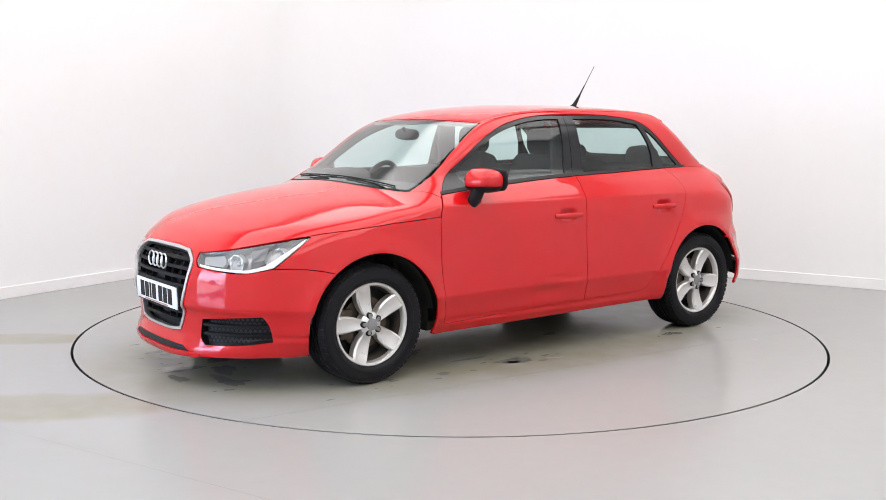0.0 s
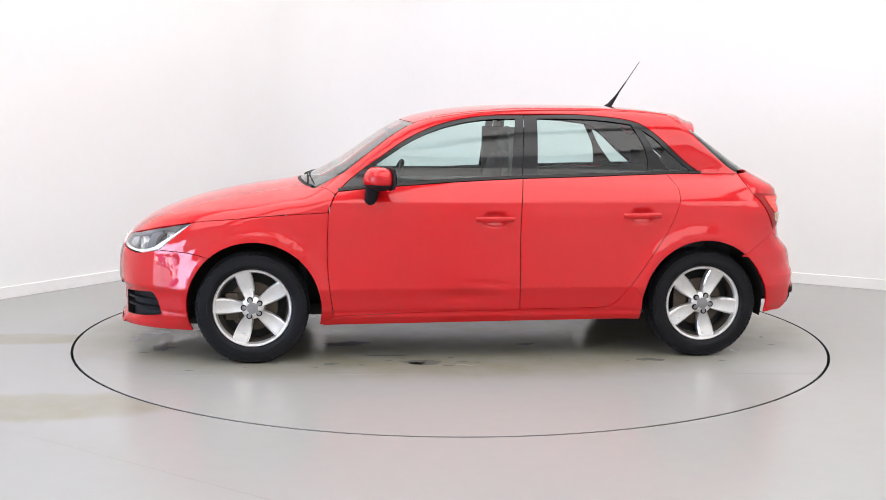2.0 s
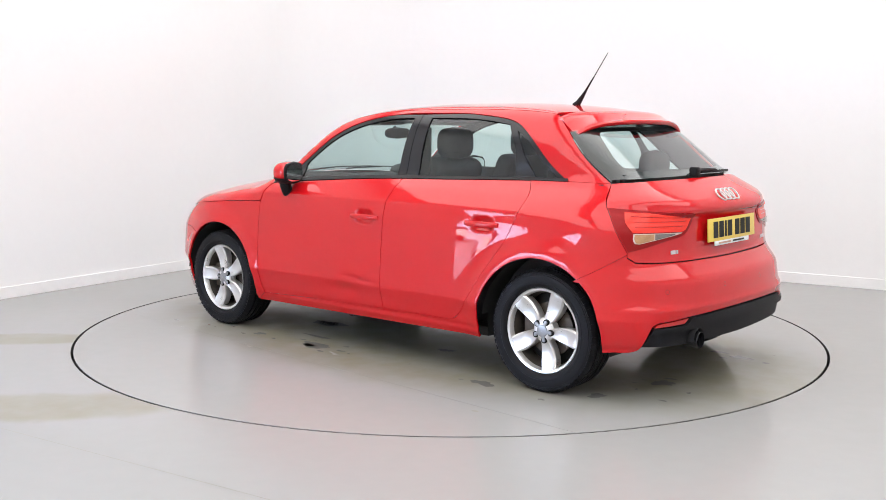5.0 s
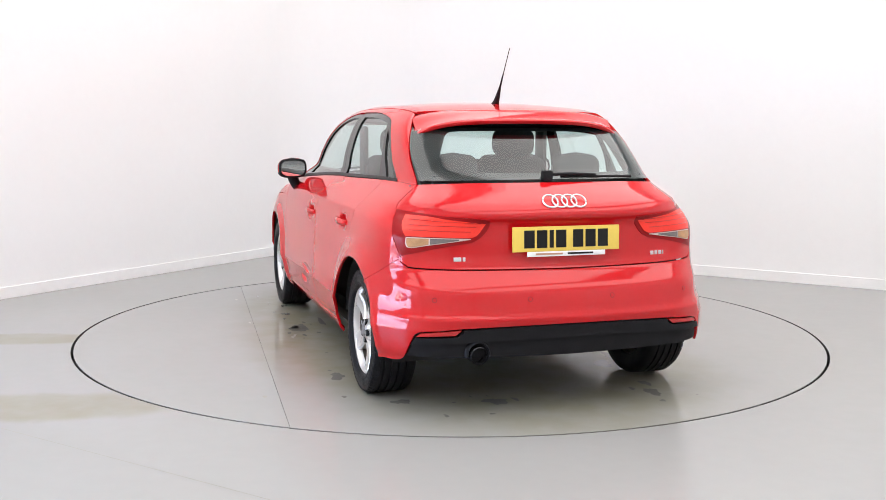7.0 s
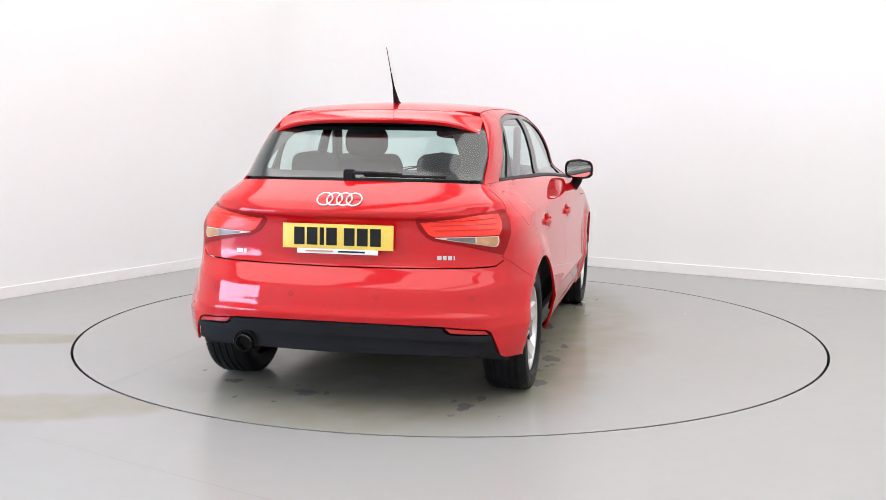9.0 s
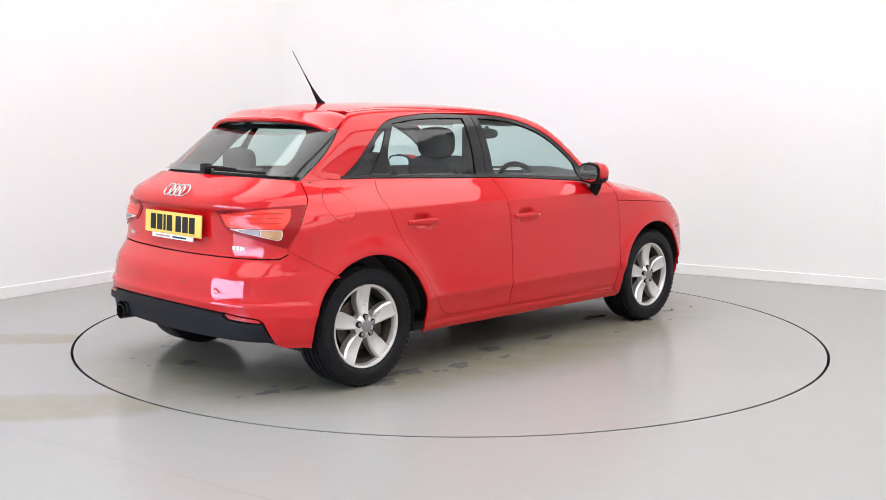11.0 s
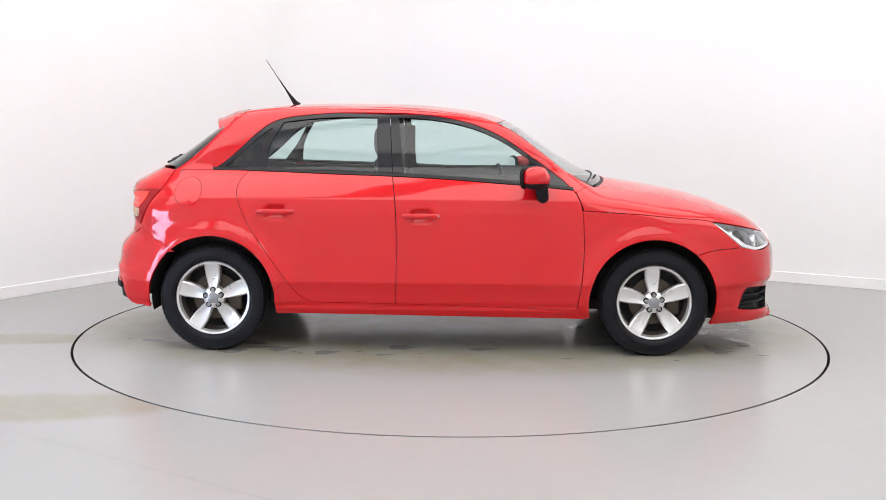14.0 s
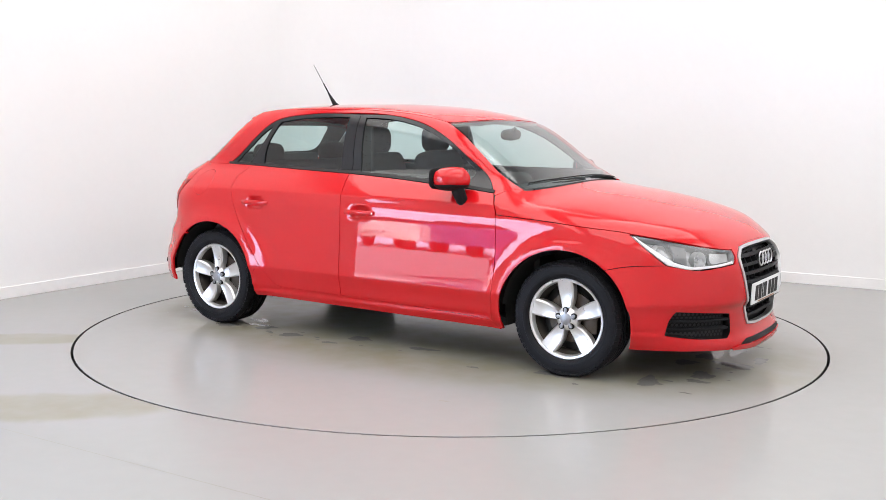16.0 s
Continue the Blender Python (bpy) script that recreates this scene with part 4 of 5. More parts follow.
def build_wheel(x, s, turn):
    bm = bmesh.new()
    lathe(bm, [(0.189, -0.036), (0.193, -0.016), (0.197, -0.009), (0.207, -0.006), (0.2115, -0.010), (0.2115, -0.022)], 64)
    for k in range(5):
        spoke(bm, turn + k * 2 * math.pi / 5)
    lathe(bm, [(0.001, -0.010), (0.030, -0.010), (0.046, -0.014), (0.060, -0.026), (0.066, -0.060)], 40)
    bmesh.ops.recalc_face_normals(bm, faces=bm.faces[:])
    spin = Matrix.Identity(4) if s > 0 else Matrix.Diagonal((1, -1, 1, 1))
    def done(b):
        if s < 0:
            bmesh.ops.transform(b, matrix=spin, verts=b.verts[:])
            bmesh.ops.reverse_faces(b, faces=b.faces[:])
        return b
    wheel = part("wheel", done(bm), ALLOY, car, "silver five-spoke alloy wheel with a scuffed rim")
    wheel.location = (OFF[0] + x, OFF[1] + s * (WHEEL_Y + 0.006), WHEEL_R)
    bm = bmesh.new()
    lathe(bm, [(0.205, -0.170), (0.205, -0.150), (0.186, -0.140), (0.180, -0.075), (0.188, -0.040), (0.189, -0.036)], 64)
    part("barrel", done(bm), BARREL, wheel, "grimy inside of the rim")
    bm = bmesh.new()
    prof = [(0.204, -0.188), (0.235, -0.204), (0.268, -0.203), (0.290, -0.192), (0.300, -0.176)]
    for g in (-0.142, -0.107, -0.072, -0.037):
        prof += [(0.302, g - 0.007), (0.302, g - 0.005), (0.295, g - 0.004), (0.295, g + 0.004), (0.302, g + 0.005)]
    prof += [(0.300, -0.016), (0.290, -0.001), (0.280, 0.006), (0.276, 0.0055), (0.274, 0.008), (0.258, 0.0115), (0.240, 0.0105), (0.238, 0.012), (0.228, 0.0105), (0.216, 0.003), (0.2105, -0.008)]
    lathe(bm, prof, 96)
    part("tyre", done(bm), RUBBER, wheel, "worn black tyre")
    bm = bmesh.new()
    for k in range(60):
        a = 2 * math.pi * k / 60
        m = Matrix.Rotation(a, 4, "Y") @ Matrix.Translation((0, -0.008, 0.2930)) @ Matrix.Rotation(radians(-28), 4, "X")
        box(bm, -0.0105, 0.0105, -0.014, 0.014, -0.004, 0.0035, m=m)
    part("tread", done(bm), RUBBER, wheel, smooth=False)
    bm = bmesh.new()
    lathe(bm, [(0.05, -0.082), (0.132, -0.082), (0.132, -0.096), (0.05, -0.096)], 48)
    part("brake_disc", done(bm), DISC, wheel, "rusty grey brake disc")
    bm = bmesh.new()
    lathe(bm, [(0.001, -0.12), (0.182, -0.12), (0.182, -0.13)], 48)
    part("backplate", done(bm), DARK, wheel)
    bm = bmesh.new()
    box(bm, 0.075, 0.150, -0.112, -0.066, -0.075, 0.075, 0.012)
    part("brake_caliper", done(bm), DISC, wheel)
    bm = bmesh.new()
    lathe(bm, [(0.001, -0.0035), (0.024, -0.004), (0.0295, -0.006), (0.031, -0.014)], 32)
    part("centre_cap", done(bm), CAP, wheel, "grey centre cap")
    for k in range(5):
        a = turn + (k + 0.0) * 2 * math.pi / 5
        c = (0.046 * math.cos(a), 0, 0.046 * math.sin(a))
        bm = bmesh.new()
        lathe(bm, [(0.0098, -0.011), (0.0128, -0.0080), (0.0160, -0.011), (0.0160, -0.03)], 18, centre=c)
        part("bolt_recess", done(bm), INK, wheel)
        bm = bmesh.new()
        lathe(bm, [(0.0005, -0.0060), (0.0085, -0.0062), (0.0102, -0.0085), (0.0104, -0.02)], 16, centre=c)
        box(bm, 0.020, 0.047, -0.012, -0.0061, -0.0085, 0.0085, 0.002, m=Matrix.Rotation(-a, 4, "Y"))
        part("cap_arm", done(bm), CAP, wheel)
    return wheel


build_wheel(AXLE + 0.010, 1, radians(3))
build_wheel(-AXLE - 0.006, 1, radians(43))
build_wheel(AXLE + 0.010, -1, radians(22))
build_wheel(-AXLE - 0.003, -1, radians(20))

# underside
# first block: unseen filler added behind the rear bumper to stop light leaks
UNDER = (("bulkhead", -1.74, -1.60, -0.68, 0.68, 0.30, 0.60, 0.03),
         ("underbody", -0.86, 0.86, -0.72, 0.72, 0.205, 0.26, 0.02),
         ("underbody", -1.50, 1.80, -0.52, 0.52, 0.21, 0.28, 0.02),
         ("underbody", 1.50, 1.80, -0.52, 0.52, 0.165, 0.22, 0.02),
         ("underbody", -1.76, -1.50, -0.52, 0.52, 0.27, 0.32, 0.02),
         ("bulkhead", 1.82, 1.90, -0.33, 0.33, 0.18, 0.62, 0.02),
         ("bulkhead", 0.96, 1.0, -0.62, 0.62, 0.25, 0.90, 0.01),
         ("bulkhead", -1.70, -1.66, -0.60, 0.60, 0.30, 0.90, 0.01))
for name, *dims in UNDER:
    bm = bmesh.new()
    box(bm, *dims)
    place(part(name, bm, DARK, car, "dark underbody panel"))
bm = bmesh.new()
lathe(bm, [(0.026, -1.55), (0.028, -1.80), (0.040, -1.815), (0.040, -1.890), (0.037, -1.893), (0.035, -1.885), (0.035, -1.80)], 28, "X", centre=(0, 0.432, 0.294))
pipe = place(part("exhaust_pipe", bm, GLOSS_BLACK, car, "dark round exhaust tailpipe"))
bm = bmesh.new()
lathe(bm, [(0.0005, -1.84), (0.0345, -1.84)], 28, "X", centre=(0, 0.432, 0.294))
part("pipe_inside", bm, DARK, pipe)
bm = bmesh.new()
lathe(bm, [(0.046, -1.84), (0.046, -1.880), (0.050, -1.884), (0.056, -1.876), (0.058, -1.84)], 28, "X", centre=(0, 0.432, 0.300), arc=radians(210), start=radians(-15))
place(part("pipe_collar", bm, PLASTIC, car, "black collar round the tailpipe"))
bm = bmesh.new()
box(bm, -1.72, -1.35, 0.05, 0.50, 0.265, 0.36, 0.04)
place(part("silencer", bm, DARK, car))

# headlamps
for s in (1, -1):
    lamp = place(panel("headlight", LAMP, NOSES, LAMP_GREY, car, "clear headlight with a white light guide and grey inside", side=s, out=-0.055, lip=-0.05, gap=0.002, cell=0.05))
    panel("lens", LAMP, NOSES, CLEAR, lamp, side=s, lip=0.02, gap=0.003, out=-0.001).visible_shadow = False
    guide = [on_nose((67, 0.752), (61, 0.682), (55, 0.612)), on_nose((55, 0.612), (48, 0.590), (45, 0.588), (36, 0.596), (28, 0.606)), on_nose((28, 0.606), (28.2, 0.619)),
             on_nose((28.2, 0.619), (36, 0.609), (44, 0.603), (47.5, 0.606), (52.5, 0.626)), on_nose((52.5, 0.626), (59, 0.686), (65.5, 0.748))]
    panel("light_guide", guide, NOSES, LAMP_WHITE, lamp, "white light guide strip", side=s, lip=0.03, gap=0.0, out=-0.010)
    inner = [on_nose((28, 0.662), (33, 0.668), (37, 0.674)), on_nose((37, 0.674), (38.5, 0.64), (37.5, 0.615)), on_nose((37.5, 0.615), (29, 0.623)), on_nose((29, 0.623), (28, 0.662))]
    panel("indicator", inner, NOSES, LAMP_GREY, lamp, side=s, lip=0.02, gap=0.001, out=-0.026)
    divider = [on_nose((47.3, 0.700), (53.5, 0.718)), on_nose((53.5, 0.718), (52, 0.66), (52.5, 0.632)), on_nose((52.5, 0.632), (47.8, 0.612)), on_nose((47.8, 0.612), (47.3, 0.700))]
    panel("divider", divider, NOSES, LAMP_DARK, lamp, "dark grey divider", side=s, lip=0.02, gap=0.001, out=-0.020)
    for deg, z, r in ((42.0, 0.645, 0.042), (57.0, 0.682, 0.036)):
        p = NOSES.lift(np.array([(0.8 * radians(deg), z)]))[0]
        n = normals(p[None])[0]
        bm = bmesh.new()
        lathe(bm, [(0.008, -0.030), (0.020, -0.026), (r * 0.8, -0.012), (r, 0.012), (r + 0.003, 0.012), (r + 0.003, -0.02)], 32, "Z")
        lathe(bm, [(0.0005, 0.004), (0.007, 0.002), (0.010, -0.010), (0.010, -0.03)], 14, "Z")
        way = Vector((0.93, 0.36, 0.02)).normalized()
        m = Matrix.Translation(Vector(p - n * 0.048)) @ way.to_track_quat("Z", "Y").to_matrix().to_4x4()
        bmesh.ops.transform(bm, matrix=m, verts=bm.verts[:])
        if s < 0:
            bmesh.ops.scale(bm, vec=(1, -1, 1), verts=bm.verts[:])
            bmesh.ops.reverse_faces(bm, faces=bm.faces[:])
        part("reflector", bm, REFLECTOR, lamp, "pale silver reflector bowl")

# tail lamps
for s in (1, -1):
    full = [on_tail((28.5, 0.880), (34, 0.886), (42.5, 0.894), (51, 0.904), (60, 0.912)), on_side((-1.538, 0.910), (-1.577, 0.862), (-1.610, 0.81), (-1.632, 0.768), (-1.659, 0.713)),
            on_tail((54.8, 0.712), (49.8, 0.731), (42.2, 0.757), (34.8, 0.775)), on_tail((34.8, 0.775), (31.8, 0.798), (29.3, 0.842), (28.5, 0.880))]
    lamp = place(panel("tail_light", full, TAILS, RED_DARK, car, "red tail light with a clear and amber lower wedge", side=s, gap=0.002, out=0.004, lip=0.02, cell=0.0293))
    red = [on_tail((30.2, 0.863), (36, 0.873), (42.5, 0.881), (48.3, 0.889), (56, 0.892)), on_tail((56, 0.892), (55.8, 0.847), (53.6, 0.802)), on_tail((53.6, 0.802), (45, 0.801), (35.5, 0.797)), on_tail((35.5, 0.797), (33.1, 0.807), (30.2, 0.863))]
    panel("red_lens", red, TAILS, RED_LENS, lamp, "bright red lens", side=s, gap=0.001, out=0.007, lip=0.01, cell=0.0293)
    for a0, a1, z0, z1 in ((34, 54, 0.868, 0.8705), (33.5, 53.5, 0.844, 0.847), (35, 53, 0.823, 0.8255)):
        bar = [on_tail((a0, z1), (a1, z1 + 0.004)), on_tail((a1, z1 + 0.004), (a1, z0 + 0.004)), on_tail((a1, z0 + 0.004), (a0, z0)), on_tail((a0, z0), (a0, z1))]
        panel("lens_rib", bar, TAILS, RED_RIB, lamp, side=s, gap=0.0, out=0.0085, lip=0.004, cell=0.0293)
    white = [on_tail((35.0, 0.7945), (46.5, 0.7985), (53.3, 0.7985)), on_tail((53.3, 0.7985), (53.5, 0.775), (53.0, 0.757)), on_tail((53.0, 0.757), (51.6, 0.752), (46.5, 0.766), (35.0, 0.7915)), on_tail((35.0, 0.7915), (35.0, 0.7945))]
    panel("clear_lens", white, TAILS, PALE_LENS, lamp, "clear wedge with a white edge", side=s, gap=0.0, out=0.007, lip=0.01, cell=0.0293)
    inner = [on_tail((38.5, 0.7930), (46.4, 0.7955)), on_tail((46.4, 0.7955), (46.4, 0.7695)), on_tail((46.4, 0.7695), (38.5, 0.7870)), on_tail((38.5, 0.7870), (38.5, 0.7930))]
    panel("reverse_lens", inner, TAILS, WHITE_LENS, lamp, side=s, gap=0.0, out=0.009, lip=0.004, cell=0.0293)
    outer = [on_tail((46.8, 0.7955), (53.0, 0.7955)), on_tail((53.0, 0.7955), (53.1, 0.775), (52.6, 0.759)), on_tail((52.6, 0.759), (51.4, 0.7555), (46.8, 0.769)), on_tail((46.8, 0.769), (46.8, 0.7955))]
    panel("amber_lens", outer, TAILS, AMBER, lamp, "amber indicator lens", side=s, gap=0.0, out=0.009, lip=0.004, cell=0.0293)
    low = [on_tail((35.2, 0.406), (40, 0.400), (46.0, 0.391)), on_tail((46.0, 0.391), (47.2, 0.375)), on_tail((47.2, 0.375), (36.9, 0.383)), on_tail((36.9, 0.383), (35.2, 0.406))]
    place(panel("reflector", low, TAILS, RED_REFLECTOR, car, "narrow red rear reflector", side=s, gap=0.001, out=0.003, lip=0.02))

# grille
ring_hole = whole([on_nose((0.01, 0.668), (12, 0.667), (19.6, 0.661)), on_nose((19.6, 0.661), (23.0, 0.634), (24.1, 0.60), (22.7, 0.52), (19.3, 0.37), (16.6, 0.290)), on_nose((16.6, 0.290), (10, 0.277), (0.01, 0.275))])
grille = place(panel("grille", whole(GRILLE), NOSES, INK, car, "black slatted grille in a silver surround", gap=0.0, out=-0.045, lip=-0.045))
panel("surround", whole(GRILLE), NOSES, SATIN, grille, "satin silver surround", gap=0.001, out=0.006, lip=0.03, holes=[ring_hole], cell=0.03)
for k, z in enumerate((0.310, 0.356, 0.402, 0.448, 0.494, 0.540, 0.586, 0.632)):
    wide = float(np.interp(z, (0.290, 0.37, 0.52, 0.60, 0.634, 0.661), (16.4, 19.1, 22.5, 23.9, 22.8, 19.8)))
    bar = whole([on_nose((0.01, z + 0.011), (wide, z + 0.011)), on_nose((wide, z + 0.011), (wide, z - 0.006)), on_nose((wide, z - 0.006), (0.01, z - 0.006))])
    panel("slat", bar, NOSES, PLASTIC, grille, gap=0, out=-0.010, lip=0.035, cell=0.06)
for a in (-18, -12, -6, 6, 12, 18):
    top = 0.655 if abs(a) < 16 else 0.64
    rib = [on_nose((a - 0.15, 0.30), (a - 0.15, top)), on_nose((a - 0.15, top), (a + 0.15, top)), on_nose((a + 0.15, top), (a + 0.15, 0.30)), on_nose((a + 0.15, 0.30), (a - 0.15, 0.30))]
    panel("rib", rib, NOSES, PLASTIC, grille, gap=0, out=-0.018, lip=0.03, cell=0.08)
for s in (1, -1):
    vent = place(panel("fog_vent", FOG, NOSES, INK, car, "black side air vent with slats", side=s, gap=0.0, out=-0.040, lip=-0.04))
    for z0, z1 in ((0.272, 0.279), (0.316, 0.324)):
        bar = [on_nose((29.2, z0), (57, z1)), on_nose((57, z1), (57, z1 + 0.011)), on_nose((57, z1 + 0.011), (29.2, z0 + 0.011)), on_nose((29.2, z0 + 0.011), (29.2, z0))]
        panel("slat", bar, NOSES, PLASTIC, vent, side=s, gap=0, out=-0.006, lip=0.03, cell=0.06)
    bm = bmesh.new()
    for i in range(16):
        for j in range(7):
            deg, z = 30.5 + i * 1.7 + (0.85 if j % 2 else 0), 0.245 + j * 0.018
            p = NOSES.lift(np.array([(0.8 * radians(deg), z)]))[0]
            n = normals(p[None])[0]
            m = Matrix.Translation(Vector(p - n * 0.034)) @ Vector(n).to_track_quat("Z", "Y").to_matrix().to_4x4()
            bmesh.ops.create_circle(bm, segments=6, radius=0.0086, cap_ends=True, matrix=m)
    if s < 0:
        bmesh.ops.scale(bm, vec=(1, -1, 1), verts=bm.verts[:])
    part("mesh", bm, TRIM, vent, "dark grey honeycomb mesh", smooth=False)
# raised black strip stands for the shade inside the slot
slit = whole([on_nose((0.01, 0.208), (12, 0.208), (20, 0.207)), on_nose((20, 0.207), (23.5, 0.182)), on_nose((23.5, 0.182), (10, 0.180), (0.01, 0.180))])
place(panel("intake_shade", slit, NOSES, INK, car, "black strip painted for the shade in the slot below the grille", gap=0, out=0.002, lip=0.004))


lip = whole([on_nose((0.01, 0.178), (14, 0.178), (23, 0.182), (29, 0.176)), on_nose((29, 0.176), (28, 0.164)), on_nose((28, 0.164), (12, 0.151), (0.01, 0.149))])
place(panel("front_lip", lip, NOSES, PAINT, car, "red lower lip", gap=0, out=0.009, lip=0.03))
# badges and plates
def badge_rings(p, n, parent, step=0.0525):
    turn = Vector(n).to_track_quat("X", "Z").to_matrix().to_4x4()
    for k in range(4):
        bm = bmesh.new()
        c = (k - 1.5) * step
        pts = [(0, c + 0.0355 * math.cos(a), 0.0355 * math.sin(a)) for a in np.linspace(0, 2 * math.pi, 36, endpoint=False)]
        tube(bm, pts, 0.0042, 8, closed=True)
        bmesh.ops.transform(bm, matrix=Matrix.Translation(Vector(p)) @ turn, verts=bm.verts[:])
        place(part("badge_ring", bm, SATIN, parent, "chrome ring"))


badge_rings((2.024, 0, 0.600), (1, 0, 0.08), car)
spot = REAR.lift(np.array([(0.0, 0.950)]))
lean = normals(spot)[0]
badge_rings(spot[0] + lean * 0.006, lean * np.array((1, 1, 0.6)), car, 0.046)


def plate(x, z, face, mat, label, tilt):
    bm = bmesh.new()
    box(bm, -0.003, 0.003, -0.26, 0.26, -0.0555, 0.0555, 0.002)
    m = Matrix.Translation((x, 0, z)) @ Matrix.Rotation(radians(tilt), 4, "Y")
    bmesh.ops.transform(bm, matrix=m, verts=bm.verts[:])
    ob = place(part("number_plate", bm, mat, car, label))
    y = 0.205
    for k in range(7):
        wide = 0.020 if k == 2 else 0.050
        bm = bmesh.new()
        box(bm, face * 0.003, face * 0.0042, y - wide, y, -0.0395, 0.0395)
        y -= wide + 0.011 + (0.022 if k == 3 else 0)
        if face > 0:
            bmesh.ops.scale(bm, vec=(1, -1, 1), verts=bm.verts[:])
            bmesh.ops.reverse_faces(bm, faces=bm.faces[:])
        bmesh.ops.transform(bm, matrix=m, verts=bm.verts[:])
        part("bar", bm, INK, ob, smooth=False)
    return ob, m


rear_plate, pm = plate(-1.822, 0.790, -1, PLATE_Y, "yellow rear number plate with black bars", 3)
bm = bmesh.new()
box(bm, -0.003, 0.001, -0.190, 0.190, -0.078, -0.056, 0.001)
bmesh.ops.transform(bm, matrix=pm, verts=bm.verts[:])
part("plate_strip", bm, PLATE_W, rear_plate, "white strip under the plate")
for y0, y1, mat in ((0.150, 0.02, INK_PALE), (-0.005, -0.13, INK)):
    bm = bmesh.new()
    box(bm, -0.0045, -0.003, min(y0, y1), max(y0, y1), -0.071, -0.063)
    bmesh.ops.transform(bm, matrix=pm, verts=bm.verts[:])
    part("print_bar", bm, mat, rear_plate, smooth=False)
front_plate, pf = plate(2.034, 0.432, 1, PLATE_W, "white front number plate with black bars", 2)
bm = bmesh.new()
box(bm, 0.003, 0.0042, -0.15, 0.15, -0.0525, -0.0455)
bmesh.ops.transform(bm, matrix=pf, verts=bm.verts[:])
part("print_bar", bm, INK_PALE, front_plate, smooth=False)
bm = bmesh.new()
box(bm, 1.985, 2.030, -0.268, 0.268, 0.368, 0.496, 0.008)
place(part("plate_holder", bm, PLASTIC, car, "black plastic plate holder"))
# model badges as plain chrome bars
for y0, wides in ((0.512, (0.034, 0.012)), (-0.448, (0.019, 0.016, 0.018, 0.006))):
    y = y0
    for wide in wides:
        p = REAR.lift(np.array([(y - wide / 2, 0.704)]))
        n = normals(p)[0]
        bm = bmesh.new()
        box(bm, -0.0015, 0.0015, -wide / 2, wide / 2, -0.009, 0.009, 0.001)
        bmesh.ops.transform(bm, matrix=Matrix.Translation(Vector(p[0] + n * 0.0018)) @ Vector(n).to_track_quat("X", "Z").to_matrix().to_4x4(), verts=bm.verts[:])
        place(part("badge_bar", bm, SATIN, car, "small chrome badge"))
        y -= wide + 0.006

# parking sensors
for deg in (-42.9, -15, 15, 42.9):
    p = TAILS.lift(np.array([(0.75 * radians(deg), 0.535)]))[0]
    n = normals(p[None])[0]
    bm = bmesh.new()
    lathe(bm, [(0.0005, 0.0012), (0.0085, 0.001), (0.0095, -0.004)], 20, "Z")
    bmesh.ops.transform(bm, matrix=Matrix.Translation(Vector(p)) @ Vector(n).to_track_quat("Z", "Y").to_matrix().to_4x4(), verts=bm.verts[:])
    place(part("parking_sensor", bm, PAINT, car))
    bm = bmesh.new()
    lathe(bm, [(0.0096, 0.0006), (0.0112, 0.0006)], 20, "Z")
    bmesh.ops.transform(bm, matrix=Matrix.Translation(Vector(p)) @ Vector(n).to_track_quat("Z", "Y").to_matrix().to_4x4(), verts=bm.verts[:])
    place(part("sensor_ring", bm, INK, car))

# door handles
for s in (1, -1):
    for hx, hz in HANDLES:
        bm = bmesh.new()
        rows = []
        for k in range(13):
            f = k / 12
            x = hx + 0.106 - 0.212 * f
            lift = 0.010 + 0.020 * math.sin(math.pi * f) ** 0.6
            y0 = SIDE.lift(np.array([(hx + 0.105 - 0.21 * f, hz + 0.06)]))[0][1]
            h = 0.0125 + 0.004 * math.sin(math.pi * f)
            row = []
            for a in range(10):
                t = 2 * math.pi * a / 10
                row.append(bm.verts.new((x, s * (y0 + lift + 0.008 * math.cos(t)), hz + 0.002 + h * math.sin(t))))
            rows.append(row)
        for p, q in zip(rows, rows[1:]):
            for a in range(10):
                bm.faces.new((p[a], p[(a + 1) % 10], q[(a + 1) % 10], q[a]))
        bm.faces.new(rows[0])
        bm.faces.new(rows[-1])
        bmesh.ops.recalc_face_normals(bm, faces=bm.faces[:])
        handle = part("door_handle", bm, PAINT, DOORS[s, 0 if hx > -0.5 else 1], "red pull handle over a hollow")
        if hx > -0.5 and s < 0:
            bm = bmesh.new()
            y0 = SIDE.lift(np.array([(hx - 0.09, hz + 0.06)]))[0][1]
            lathe(bm, [(0.0005, 0.0), (0.006, 0.0), (0.007, -0.012)], 16, centre=(hx + 0.094, y0 + 0.024, hz + 0.002))
            bmesh.ops.scale(bm, vec=(1, -1, 1), verts=bm.verts[:])
            part("lock", bm, SATIN, DOORS[s, 0], "silver lock cylinder")

# door mirrors
def shell(bm, c, size, power=2.6, rows=14, cols=24, low=-1.0, high=1.0, cut=None):
    """A rounded pebble between two heights of its own."""
    rings_ = []
    for i in range(rows + 1):
        t = low + (high - low) * i / rows
        r = max(1 - abs(t) ** power, 0.0) ** (1 / power)
        ring = []
        for k in range(cols):
            a = 2 * math.pi * k / cols
            ca, sa = math.cos(a), math.sin(a)
            e = 2 / 3.0
            ring.append(bm.verts.new((c[0] + size[0] * r * math.copysign(abs(ca) ** e, ca), c[1] + size[1] * r * math.copysign(abs(sa) ** e, sa), c[2] + size[2] * t)))
        rings_.append(ring)
    for p, q in zip(rings_, rings_[1:]):
        for k in range(cols):
            bm.faces.new((p[k], p[(k + 1) % cols], q[(k + 1) % cols], q[k]))
    bm.faces.new(rings_[0][::-1])
    bm.faces.new(rings_[-1])


